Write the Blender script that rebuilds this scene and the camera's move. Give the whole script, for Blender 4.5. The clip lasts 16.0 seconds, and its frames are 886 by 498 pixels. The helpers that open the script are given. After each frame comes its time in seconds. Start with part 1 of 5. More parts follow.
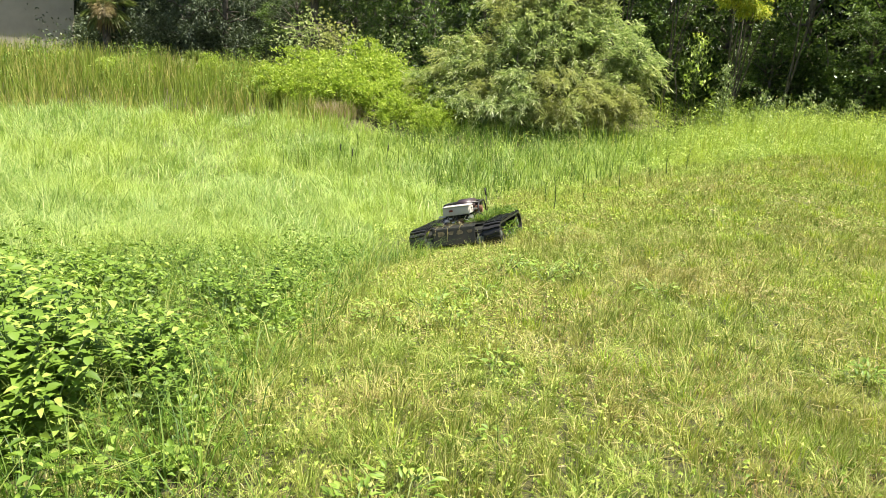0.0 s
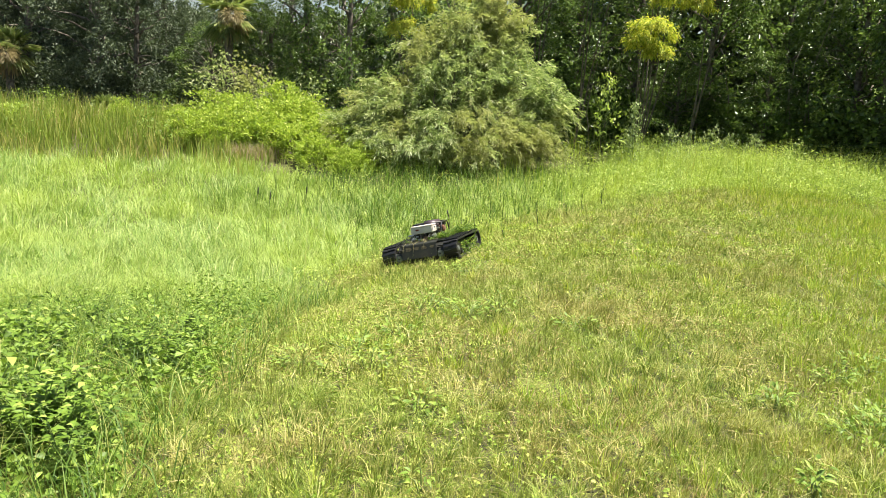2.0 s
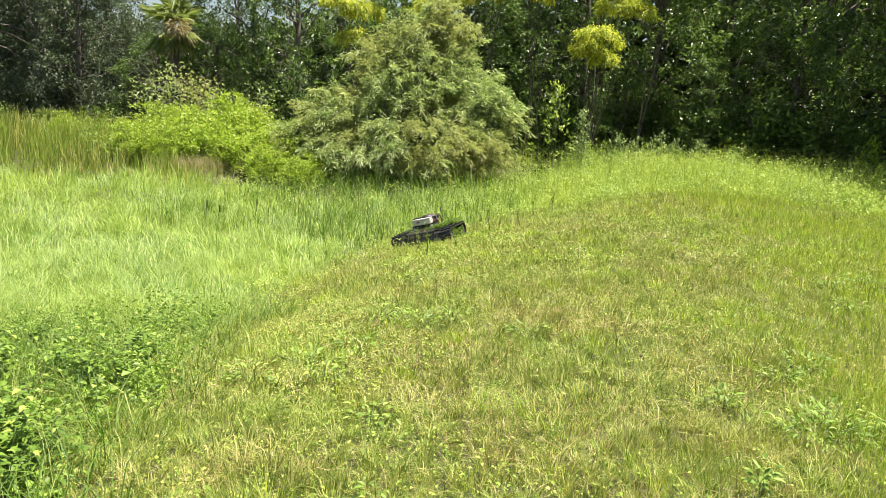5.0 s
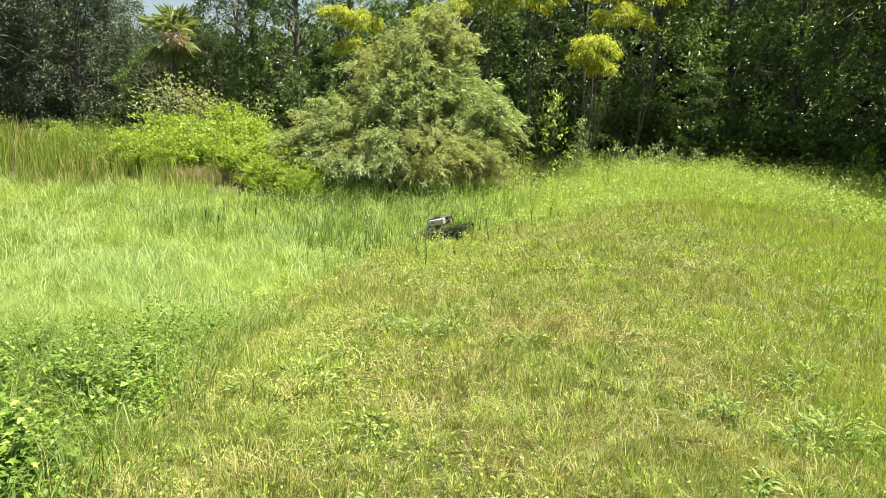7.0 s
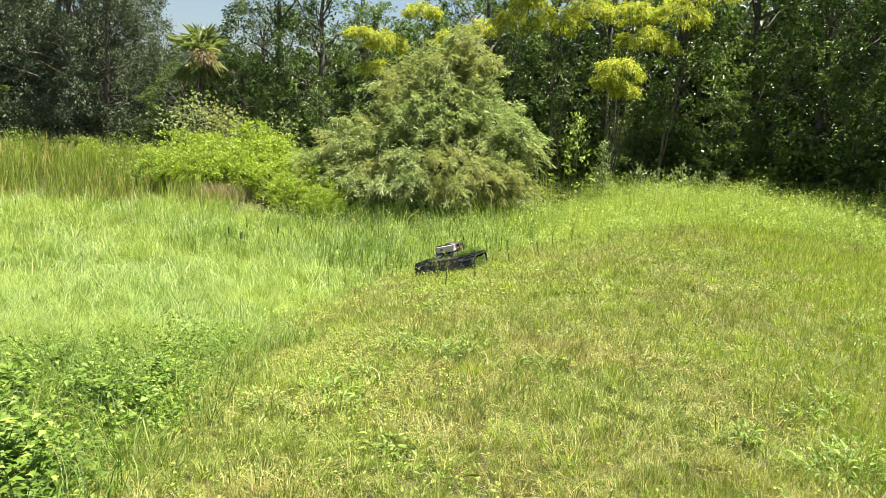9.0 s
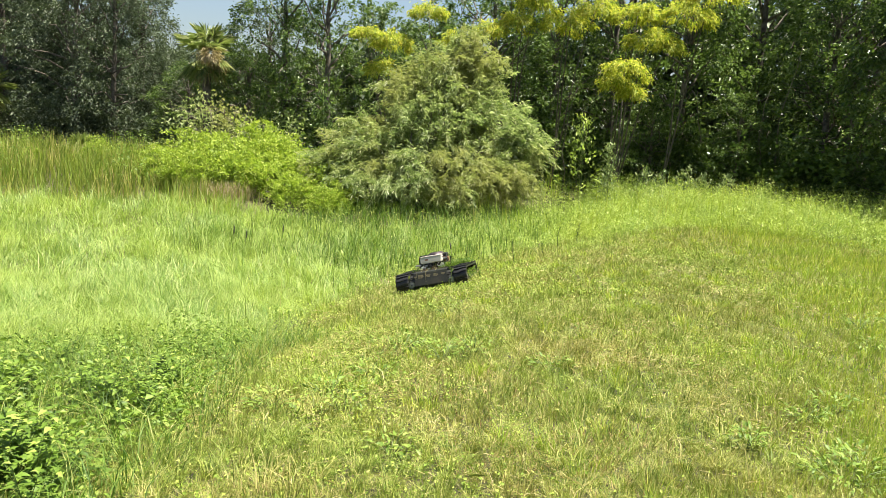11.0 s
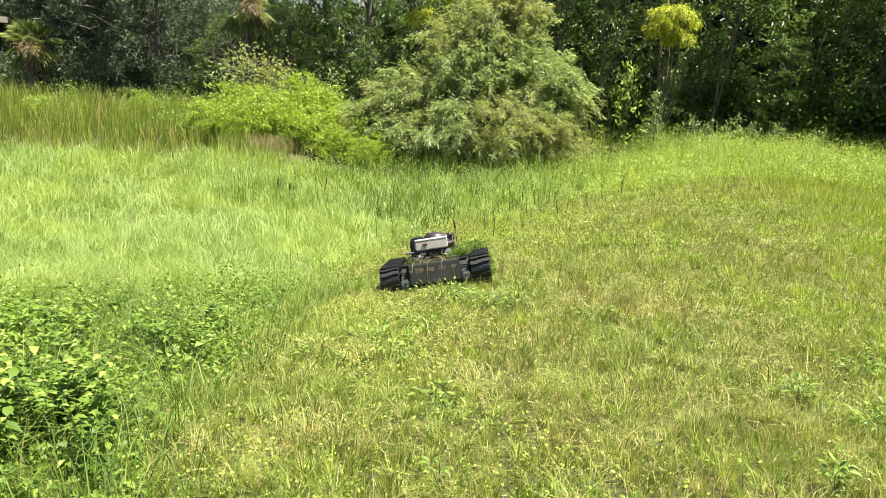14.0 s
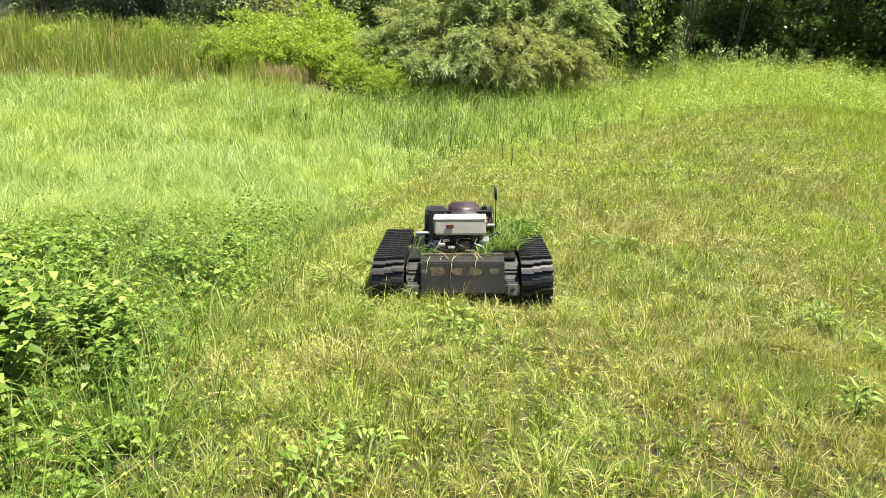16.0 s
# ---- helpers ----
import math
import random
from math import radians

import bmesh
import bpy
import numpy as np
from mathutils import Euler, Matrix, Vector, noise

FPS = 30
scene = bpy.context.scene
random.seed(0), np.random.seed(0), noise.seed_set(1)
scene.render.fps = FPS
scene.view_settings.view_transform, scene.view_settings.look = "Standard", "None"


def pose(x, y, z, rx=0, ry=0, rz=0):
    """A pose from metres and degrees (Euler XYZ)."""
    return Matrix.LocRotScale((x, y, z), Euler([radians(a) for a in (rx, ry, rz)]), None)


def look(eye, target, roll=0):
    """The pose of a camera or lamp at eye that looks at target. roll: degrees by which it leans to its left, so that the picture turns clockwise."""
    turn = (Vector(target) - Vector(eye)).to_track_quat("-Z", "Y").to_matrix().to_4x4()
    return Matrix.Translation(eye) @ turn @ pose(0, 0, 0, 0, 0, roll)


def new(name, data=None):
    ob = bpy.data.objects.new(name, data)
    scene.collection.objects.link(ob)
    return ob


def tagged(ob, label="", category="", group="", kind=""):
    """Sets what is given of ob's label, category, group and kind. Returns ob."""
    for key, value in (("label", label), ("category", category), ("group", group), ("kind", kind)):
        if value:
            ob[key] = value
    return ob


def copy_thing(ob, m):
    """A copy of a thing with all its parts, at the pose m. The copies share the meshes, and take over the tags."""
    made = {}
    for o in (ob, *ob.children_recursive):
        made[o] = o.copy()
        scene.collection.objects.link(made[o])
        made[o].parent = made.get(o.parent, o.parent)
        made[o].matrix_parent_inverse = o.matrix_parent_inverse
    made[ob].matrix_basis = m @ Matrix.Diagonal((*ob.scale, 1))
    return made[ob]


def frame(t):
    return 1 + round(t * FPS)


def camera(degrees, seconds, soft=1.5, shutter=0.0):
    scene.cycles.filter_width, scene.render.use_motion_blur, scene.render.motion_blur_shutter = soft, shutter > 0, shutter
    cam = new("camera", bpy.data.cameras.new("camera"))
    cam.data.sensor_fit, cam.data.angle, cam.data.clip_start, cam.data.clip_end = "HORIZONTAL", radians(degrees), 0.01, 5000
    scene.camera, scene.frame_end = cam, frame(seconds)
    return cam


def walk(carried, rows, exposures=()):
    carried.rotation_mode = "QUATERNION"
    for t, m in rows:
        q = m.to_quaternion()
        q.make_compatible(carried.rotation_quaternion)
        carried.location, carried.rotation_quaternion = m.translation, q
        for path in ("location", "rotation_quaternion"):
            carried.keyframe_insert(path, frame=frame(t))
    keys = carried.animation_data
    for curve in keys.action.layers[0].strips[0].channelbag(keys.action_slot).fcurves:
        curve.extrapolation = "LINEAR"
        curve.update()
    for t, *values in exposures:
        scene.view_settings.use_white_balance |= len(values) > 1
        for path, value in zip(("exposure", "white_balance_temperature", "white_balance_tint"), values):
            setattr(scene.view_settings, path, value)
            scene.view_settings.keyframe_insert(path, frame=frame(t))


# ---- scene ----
cam = camera(57.32, 16.0, soft=0.8)
PATH = [
    (0.0, look((-0.039, -0.002, 1.637), (-1.286, 9.581, -0.936), 4.24)),
    (0.5, look((-0.028, 0.005, 1.639), (-1.041, 9.646, -0.814), 3.79)),
    (1.0, look((-0.015, 0.014, 1.639), (-0.769, 9.712, -0.681), 3.46)),
    (1.5, look((-0.009, 0.009, 1.645), (-0.521, 9.755, -0.533), 3.50)),
    (2.0, look((-0.010, 0.010, 1.641), (-0.362, 9.794, -0.397), 3.65)),
    (2.5, look((-0.007, 0.003, 1.646), (-0.223, 9.807, -0.310), 3.61)),
    (3.0, look((-0.004, 0.001, 1.650), (-0.121, 9.808, -0.301), 3.34)),
    (3.5, look((0.000, 0.000, 1.650), (0.000, 9.810, -0.292), 3.00)),
    (4.0, look((0.005, 0.006, 1.650), (0.121, 9.816, -0.286), 3.09)),
    (6.5, look((0.010, 0.019, 1.655), (0.247, 9.849, -0.168), 2.96)),
    (7.0, look((0.010, 0.012, 1.657), (0.226, 9.848, -0.137), 2.86)),
    (7.5, look((0.017, 0.008, 1.657), (0.166, 9.857, -0.067), 2.61)),
    (8.0, look((0.019, 0.008, 1.662), (0.103, 9.869, 0.002), 2.54)),
    (8.5, look((0.015, 0.009, 1.660), (0.007, 9.872, 0.008), 2.97)),
    (9.0, look((0.014, 0.003, 1.665), (-0.039, 9.880, 0.100), 3.52)),
    (11.5, look((0.012, -0.003, 1.662), (-0.106, 9.873, 0.100), 3.86)),
    (12.0, look((0.008, -0.001, 1.656), (-0.135, 9.845, -0.091), 3.87)),
    (12.5, look((0.006, 0.010, 1.648), (-0.235, 9.817, -0.293), 3.98)),
    (13.0, look((0.001, 0.021, 1.641), (-0.345, 9.810, -0.370), 4.25)),
    (13.5, look((0.000, 0.027, 1.631), (-0.431, 9.805, -0.419), 3.95)),
    (14.0, look((-0.002, 0.023, 1.632), (-0.589, 9.768, -0.530), 3.21)),
    (14.5, look((-0.016, 0.031, 1.613), (-0.706, 9.725, -0.741), 2.89)),
    (15.0, look((-0.008, 0.049, 1.614), (-0.682, 9.683, -0.979), 2.62)),
    (15.5, look((-0.010, 0.061, 1.600), (-0.669, 9.647, -1.170), 2.95)),
    (16.0, look((-0.014, 0.066, 1.587), (-0.745, 9.584, -1.390), 2.95)),
]
walk(cam, PATH)

# ---- sky, sun, exposure ----
SUN_ELEV, SUN_AZ = radians(73), radians(92)      # azimuth clockwise from +y
world = bpy.data.worlds.new("world")
scene.world = world
world.use_nodes = True
wn, wl = world.node_tree.nodes, world.node_tree.links
sky = wn.new("ShaderNodeTexSky")
sky.sky_type, sky.sun_disc = "NISHITA", False
sky.sun_elevation, sky.sun_rotation = SUN_ELEV, SUN_AZ
sky.air_density, sky.dust_density = 1.0, 1.5
wl.new(sky.outputs[0], wn["Background"].inputs[0])
wn["Background"].inputs[1].default_value = 0.05
sun_dir = Vector((math.sin(SUN_AZ) * math.cos(SUN_ELEV), math.cos(SUN_AZ) * math.cos(SUN_ELEV), math.sin(SUN_ELEV)))
sun = new("sun", bpy.data.lights.new("sun", "SUN"))
sun.data.energy, sun.data.angle, sun.data.color = 5.0, radians(0.53), (1.0, 0.93, 0.82)
sun.matrix_basis = look(sun_dir * 60, (0, 0, 0))
scene.view_settings.exposure = 1.55

# ---- plan: the mown edge, the fall of the land, the bank ----
EDGE_Y = [0, 2.3, 3.5, 4.4, 7.0, 8.7, 11.75, 14.6, 16.5, 18.7, 22.7, 30]
EDGE_X = [-1.5, -1.1, -1.58, -1.56, -1.75, -1.4, -0.78, 0.45, 1.75, 3.0, 5.4, 8]
FALL_Y = [-5, 0, 3, 4.8, 6.5, 8, 9.5, 12, 15, 18, 25, 35, 60]
FALL_Z = [0.1, 0, -0.09, -0.27, -0.47, -0.63, -0.77, -0.86, -0.86, -0.74, -0.42, -0.2, 0]
BANK_Y = [0, 5, 6.6, 7.6, 8.5, 9.5, 14, 18, 24]
BANK_K = [0, 0.02, 0.10, 0.15, 0.2, 0.25, 0.27, 0.27, 0.05]
ROUGH_Y = [0, 4, 6.2, 9, 12.7, 16, 19]
ROUGH_X = [1.7, 2.1, 3.0, 4.1, 4.9, 5.2, 5.2]
CUT_Y, CUT_S = [0, 5, 8, 12, 15, 18], [-0.8, -0.7, -0.7, -1.0, -1.6, -0.7]   # the cut reaches this far down the bank


def edge(y):
    return np.interp(y, EDGE_Y, EDGE_X)


def gz(x, y):
    """The height of the ground."""
    x, y = np.asarray(x, float), np.asarray(y, float)
    s = x - edge(y) - 0.7
    z = np.interp(y, FALL_Y, FALL_Z) + np.interp(y, BANK_Y, BANK_K) * 1.6 * np.tanh(s / 1.6)
    return z + 0.012 * np.sin(3.1 * x + 1.3 * y) * np.sin(2.3 * y - x)


# ---- materials ----
def shader(name):
    m = bpy.data.materials.new(name)
    m.use_nodes = True
    nt = m.node_tree
    return m, nt, nt.nodes["Principled BSDF"]


def ramp(nt, stops):
    r = nt.nodes.new("ShaderNodeValToRGB")
    e = r.color_ramp.elements
    while len(e) < len(stops):
        e.new(0.5)
    for el, (p, c) in zip(e, stops):
        el.position, el.color = p, (*c, 1)
    return r


def noise_tex(nt, scale, detail=4.0, coords="Object"):
    t = nt.nodes.new("ShaderNodeTexCoord")
    n = nt.nodes.new("ShaderNodeTexNoise")
    n.inputs["Scale"].default_value, n.inputs["Detail"].default_value = scale, detail
    nt.links.new(t.outputs[coords], n.inputs["Vector"])
    return n


def mix_rgb(nt, a, b, fac, how="MIX"):
    n = nt.nodes.new("ShaderNodeMix")
    n.data_type, n.blend_type = "RGBA", how
    for sock, val in ((n.inputs[0], fac), (n.inputs[6], a), (n.inputs[7], b)):
        if isinstance(val, bpy.types.NodeSocket):
            nt.links.new(val, sock)
        else:
            sock.default_value = val if not isinstance(val, tuple) else (*val, 1)
    return n.outputs[2]


def leafy(name, stops, patch=None, rough=0.55, through_light=0.42, patch_scale=0.35, dry=None, dry_scale=0.5, tufts=None):
    """Leaf or blade: colour varies leaf by leaf and in patches of the place; some light passes through."""
    m, nt, b = shader(name)
    geo = nt.nodes.new("ShaderNodeNewGeometry")
    r = ramp(nt, stops)
    nt.links.new(geo.outputs["Random Per Island"], r.inputs[0])
    col = r.outputs[0]
    if patch:
        n = noise_tex(nt, patch_scale, 5.0)
        pr = ramp(nt, [(0.44, (0, 0, 0)), (0.62, (1, 1, 1))])
        nt.links.new(n.outputs[0], pr.inputs[0])
        mul = nt.nodes.new("ShaderNodeMath")
        mul.operation = "MULTIPLY"
        mul.inputs[1].default_value = 0.65
        nt.links.new(pr.outputs[0], mul.inputs[0])
        col = mix_rgb(nt, col, patch, mul.outputs[0])
    if tufts:   # green and straw tufts; their dark and pale tones paint shade and light too
        n = noise_tex(nt, 9.0, 3.0)
        for lo, hi, tint, most in ((0.52, 0.66, tufts[0], 0.75), (0.48, 0.34, tufts[1], 0.6)):
            pr = ramp(nt, [(0.0, (0, 0, 0)), (1.0, (most, most, most))])
            mr = nt.nodes.new("ShaderNodeMapRange")
            mr.inputs[1].default_value, mr.inputs[2].default_value = lo, hi
            nt.links.new(n.outputs[0], mr.inputs[0])
            nt.links.new(mr.outputs[0], pr.inputs[0])
            col = mix_rgb(nt, col, tint, pr.outputs[0])
    if dry:
        n = noise_tex(nt, dry_scale, 6.0)
        n.inputs["Roughness"].default_value = 0.65
        pr = ramp(nt, [(0.49, (0, 0, 0)), (0.63, (0.8, 0.8, 0.8))])
        nt.links.new(n.outputs[0], pr.inputs[0])
        col = mix_rgb(nt, col, mix_rgb(nt, col, dry, 0.45), pr.outputs[0])
    nt.links.new(col, b.inputs["Base Color"])
    b.inputs["Roughness"].default_value = rough
    b.inputs["Specular IOR Level"].default_value = 0.35
    tr = nt.nodes.new("ShaderNodeBsdfTranslucent")
    nt.links.new(mix_rgb(nt, col, (0.88, 1.0, 0.36), 0.6, "MULTIPLY"), tr.inputs[0])
    ms = nt.nodes.new("ShaderNodeMixShader")
    ms.inputs[0].default_value = through_light
    nt.links.new(b.outputs[0], ms.inputs[1])
    nt.links.new(tr.outputs[0], ms.inputs[2])
    nt.links.new(ms.outputs[0], nt.nodes["Material Output"].inputs[0])
    return m


def solid(name, a, b_col, scale=8.0, rough=0.6, metal=0.0, bump=0.0, detail=6.0):
    """Plain material, mottled between two colours, with fine relief."""
    m, nt, b = shader(name)
    n = noise_tex(nt, scale, detail)
    r = ramp(nt, [(0.35, a), (0.65, b_col)])
    nt.links.new(n.outputs[0], r.inputs[0])
    nt.links.new(r.outputs[0], b.inputs["Base Color"])
    b.inputs["Roughness"].default_value, b.inputs["Metallic"].default_value = rough, metal
    if bump:
        n2 = noise_tex(nt, scale * 6, 3.0)
        bp = nt.nodes.new("ShaderNodeBump")
        bp.inputs["Strength"].default_value, bp.inputs["Distance"].default_value = bump, 0.01
        nt.links.new(n2.outputs[0], bp.inputs["Height"])
        nt.links.new(bp.outputs[0], b.inputs["Normal"])
    return m


M = {}
M["soil"] = solid("soil_thatch", (0.022, 0.024, 0.006), (0.080, 0.076, 0.018), 30.0, 0.95, 0, 0.8)
M["mown"] = leafy("mown_blades", [(0.0, (0.055, 0.10, 0.009)), (0.25, (0.14, 0.215, 0.02)), (0.55, (0.28, 0.35, 0.05)),
                                  (0.82, (0.44, 0.425, 0.12)), (1.0, (0.62, 0.54, 0.25))], (0.25, 0.345, 0.05), patch_scale=0.9, through_light=0.26,
                  dry=(0.42, 0.31, 0.12), dry_scale=0.75, tufts=((0.085, 0.15, 0.014), (0.43, 0.42, 0.13)))
M["clip"] = leafy("cut_straw", [(0.0, (0.17, 0.23, 0.035)), (0.45, (0.32, 0.33, 0.09)), (0.8, (0.50, 0.44, 0.20)), (1.0, (0.66, 0.58, 0.33))],
                  through_light=0.2, rough=0.6)
M["field"] = leafy("field_blades", [(0.0, (0.13, 0.235, 0.046)), (0.4, (0.27, 0.39, 0.095)), (0.8, (0.42, 0.52, 0.155)), (1.0, (0.60, 0.63, 0.29))],
                   (0.38, 0.475, 0.09), patch_scale=0.45, through_light=0.45, rough=0.5)
M["rough"] = leafy("rough_blades", [(0.0, (0.16, 0.26, 0.025)), (0.5, (0.38, 0.47, 0.055)), (0.85, (0.54, 0.57, 0.09)), (1.0, (0.60, 0.54, 0.17))],
                   (0.30, 0.43, 0.045), patch_scale=0.6, through_light=0.45)
M["long"] = leafy("long_blades", [(0.0, (0.05, 0.11, 0.014)), (0.5, (0.12, 0.215, 0.027)), (0.85, (0.215, 0.305, 0.05)), (1.0, (0.38, 0.39, 0.12))])
M["weed"] = leafy("weed_leaf", [(0.0, (0.08, 0.145, 0.016)), (0.4, (0.155, 0.25, 0.03)), (0.85, (0.23, 0.33, 0.05)), (1.0, (0.33, 0.41, 0.09))],
                  rough=0.5, through_light=0.32)
M["weed_pale"] = leafy("pale_weed_leaf", [(0.0, (0.20, 0.30, 0.065)), (0.5, (0.36, 0.47, 0.11)), (0.9, (0.50, 0.59, 0.17)), (1.0, (0.62, 0.66, 0.27))], (0.42, 0.50, 0.08), rough=0.55, patch_scale=0.8)
M["glaucous"] = leafy("grey_green_leaf", [(0.0, (0.13, 0.19, 0.07)), (0.5, (0.25, 0.32, 0.13)), (1.0, (0.43, 0.48, 0.24))], rough=0.45, through_light=0.35)
M["clover"] = leafy("clover_leaf", [(0.0, (0.11, 0.185, 0.016)), (0.5, (0.25, 0.355, 0.045)), (0.85, (0.37, 0.45, 0.08)), (1.0, (0.47, 0.48, 0.13))], rough=0.65, through_light=0.25)
M["reed"] = leafy("reed_blade", [(0.0, (0.12, 0.19, 0.03)), (0.45, (0.29, 0.36, 0.06)), (0.75, (0.43, 0.42, 0.11)), (1.0, (0.55, 0.44, 0.19))],
                  (0.24, 0.34, 0.045), patch_scale=0.5)
M["shrub"] = leafy("shrub_leaf", [(0.0, (0.19, 0.275, 0.035)), (0.5, (0.32, 0.42, 0.058)), (0.9, (0.44, 0.53, 0.09)), (1.0, (0.52, 0.56, 0.15))], rough=0.5, through_light=0.45)
M["willow"] = leafy("willow_leaf", [(0.0, (0.15, 0.21, 0.075)), (0.45, (0.26, 0.335, 0.13)), (0.85, (0.41, 0.465, 0.225)), (1.0, (0.64, 0.67, 0.45))],
                    (0.33, 0.315, 0.115), rough=0.40, patch_scale=0.6, through_light=0.5)
M["oak"] = leafy("dark_leaf", [(0.0, (0.042, 0.06, 0.034)), (0.5, (0.078, 0.105, 0.058)), (0.9, (0.13, 0.165, 0.092)), (1.0, (0.20, 0.235, 0.145))], (0.10, 0.135, 0.07), patch_scale=1.0, rough=0.52, through_light=0.25)
# the paler patch paints sunlit leaf clusters into the dark crowns
M["broad"] = leafy("broad_leaf", [(0.0, (0.028, 0.055, 0.014)), (0.5, (0.065, 0.115, 0.028)), (0.88, (0.135, 0.20, 0.05)), (1.0, (0.29, 0.35, 0.13))], (0.16, 0.235, 0.055), patch_scale=0.6,
                   rough=0.28, through_light=0.36)
M["thatch"] = leafy("brown_thatch", [(0.0, (0.20, 0.13, 0.045)), (0.5, (0.33, 0.245, 0.09)), (1.0, (0.46, 0.37, 0.17))], rough=0.7, through_light=0.15)
M["golden"] = leafy("golden_leaf", [(0.0, (0.17, 0.25, 0.03)), (0.5, (0.42, 0.47, 0.06)), (0.85, (0.58, 0.56, 0.09)), (1.0, (0.70, 0.60, 0.12))], rough=0.5, through_light=0.5)
M["palm"] = leafy("palm_leaf", [(0.0, (0.13, 0.18, 0.05)), (0.6, (0.24, 0.30, 0.10)), (1.0, (0.38, 0.40, 0.18))], rough=0.38, through_light=0.3)
M["dead"] = leafy("dead_leaf", [(0.0, (0.28, 0.22, 0.12)), (0.6, (0.45, 0.37, 0.22)), (1.0, (0.58, 0.50, 0.32))], rough=0.7, through_light=0.3)
M["bark"] = solid("bark", (0.06, 0.05, 0.04), (0.17, 0.145, 0.115), 7.0, 0.9, 0, 0.9)
M["twig"] = solid("dead_twig", (0.09, 0.075, 0.055), (0.19, 0.16, 0.12), 9.0, 0.85, 0, 0.4)
M["stem"] = solid("green_stem", (0.10, 0.16, 0.04), (0.18, 0.23, 0.07), 12.0, 0.6)
M["dark_stem"] = solid("dark_stem", (0.035, 0.05, 0.02), (0.07, 0.08, 0.035), 12.0, 0.7)
M["stucco"] = solid("beige_stucco", (0.38, 0.34, 0.27), (0.45, 0.405, 0.325), 1.5, 0.9, 0, 0.5)
M["roofing"] = solid("roof_shingle", (0.10, 0.09, 0.085), (0.16, 0.15, 0.14), 6.0, 0.9, 0, 0.5)
M["yellow"] = solid("yellow_strip", (0.62, 0.52, 0.10), (0.70, 0.60, 0.16), 5.0, 0.6)


# ---- mesh helpers ----
rng = np.random.default_rng(7)


def tri_mesh(name, verts, tris):
    """A mesh from arrays of points and triangles."""
    me = bpy.data.meshes.new(name)
    verts, tris = np.asarray(verts, np.float32), np.asarray(tris, np.int32)
    me.vertices.add(len(verts))
    me.vertices.foreach_set("co", verts.ravel())
    me.loops.add(tris.size)
    me.loops.foreach_set("vertex_index", tris.ravel())
    me.polygons.add(len(tris))
    me.polygons.foreach_set("loop_start", np.arange(len(tris), dtype=np.int32) * 3)
    me.update(calc_edges=True)
    return me


def joined(*pieces):
    vs, ts, n = [], [], 0
    for v, t in pieces:
        vs.append(v)
        ts.append(t + n)
        n += len(v)
    return np.concatenate(vs), np.concatenate(ts)


def blades(p, h, w, az, lean, curl=0.5):
    """Grass blades that rise from points p, lean towards az and curl over: two segments and a tip each."""
    n = len(p)
    d = np.stack([np.cos(az), np.sin(az), 0 * az], -1)
    face = az + rng.normal(1.57, 0.7, n)
    side = np.stack([np.cos(face), np.sin(face), 0 * face], -1) * (w / 2)[:, None]
    up = np.array([0, 0, 1.0])
    l1, l2 = (lean * 0.35)[:, None], (lean * (0.85 + curl * 0.3))[:, None]
    hh = h[:, None]
    mid = p + hh * (0.5 * up * np.sqrt(np.maximum(1 - l1**2, 0.1)) + 0.5 * d * l1)
    tip = mid + hh * 0.55 * (up * np.sqrt(np.maximum(1 - np.minimum(l2, 0.97) ** 2, 0.03)) + d * l2)
    v = np.stack([p - side, p + side, mid - side * 0.8, mid + side * 0.8, tip], 1).reshape(-1, 3)
    t = (np.array([[0, 1, 3], [0, 3, 2], [2, 3, 4]])[None] + 5 * np.arange(n)[:, None, None]).reshape(-1, 3)
    return v, t


def spikes(p, h, w, az, lean):
    """Short cut stubs: one slim triangle each, leaning towards az."""
    n = len(p)
    d = np.stack([np.cos(az) * np.sin(lean), np.sin(az) * np.sin(lean), np.cos(lean)], -1)
    face = rng.uniform(0, 6.28, n)
    side = np.stack([np.cos(face), np.sin(face), 0 * face], -1) * (w / 2)[:, None]
    v = np.stack([p - side, p + side, p + d * h[:, None]], 1).reshape(-1, 3)
    return v, np.arange(3 * n).reshape(-1, 3)


def leaves(p, d, length, width, droop=0.15, fold=0.25):
    """Leaves at points p that point along d: two halves folded along the midrib."""
    n = len(p)
    d = d / (np.linalg.norm(d, axis=1, keepdims=True) + 1e-9)
    s = np.cross(d, rng.normal(0, 1, (n, 3)) * 0.55 + np.array([0, 0, 1.0]))
    s /= np.linalg.norm(s, axis=1, keepdims=True) + 1e-9
    nrm = np.cross(s, d)
    L, W = length[:, None], width[:, None]
    mid = p + d * L * 0.45
    tip = p + d * L - np.array([0, 0, 1.0]) * L * droop
    v = np.stack([p, mid - s * W / 2 + nrm * W * fold, tip, mid + s * W / 2 + nrm * W * fold], 1).reshape(-1, 3)
    t = (np.array([[0, 1, 2], [0, 2, 3]])[None] + 4 * np.arange(n)[:, None, None]).reshape(-1, 3)
    return v, t


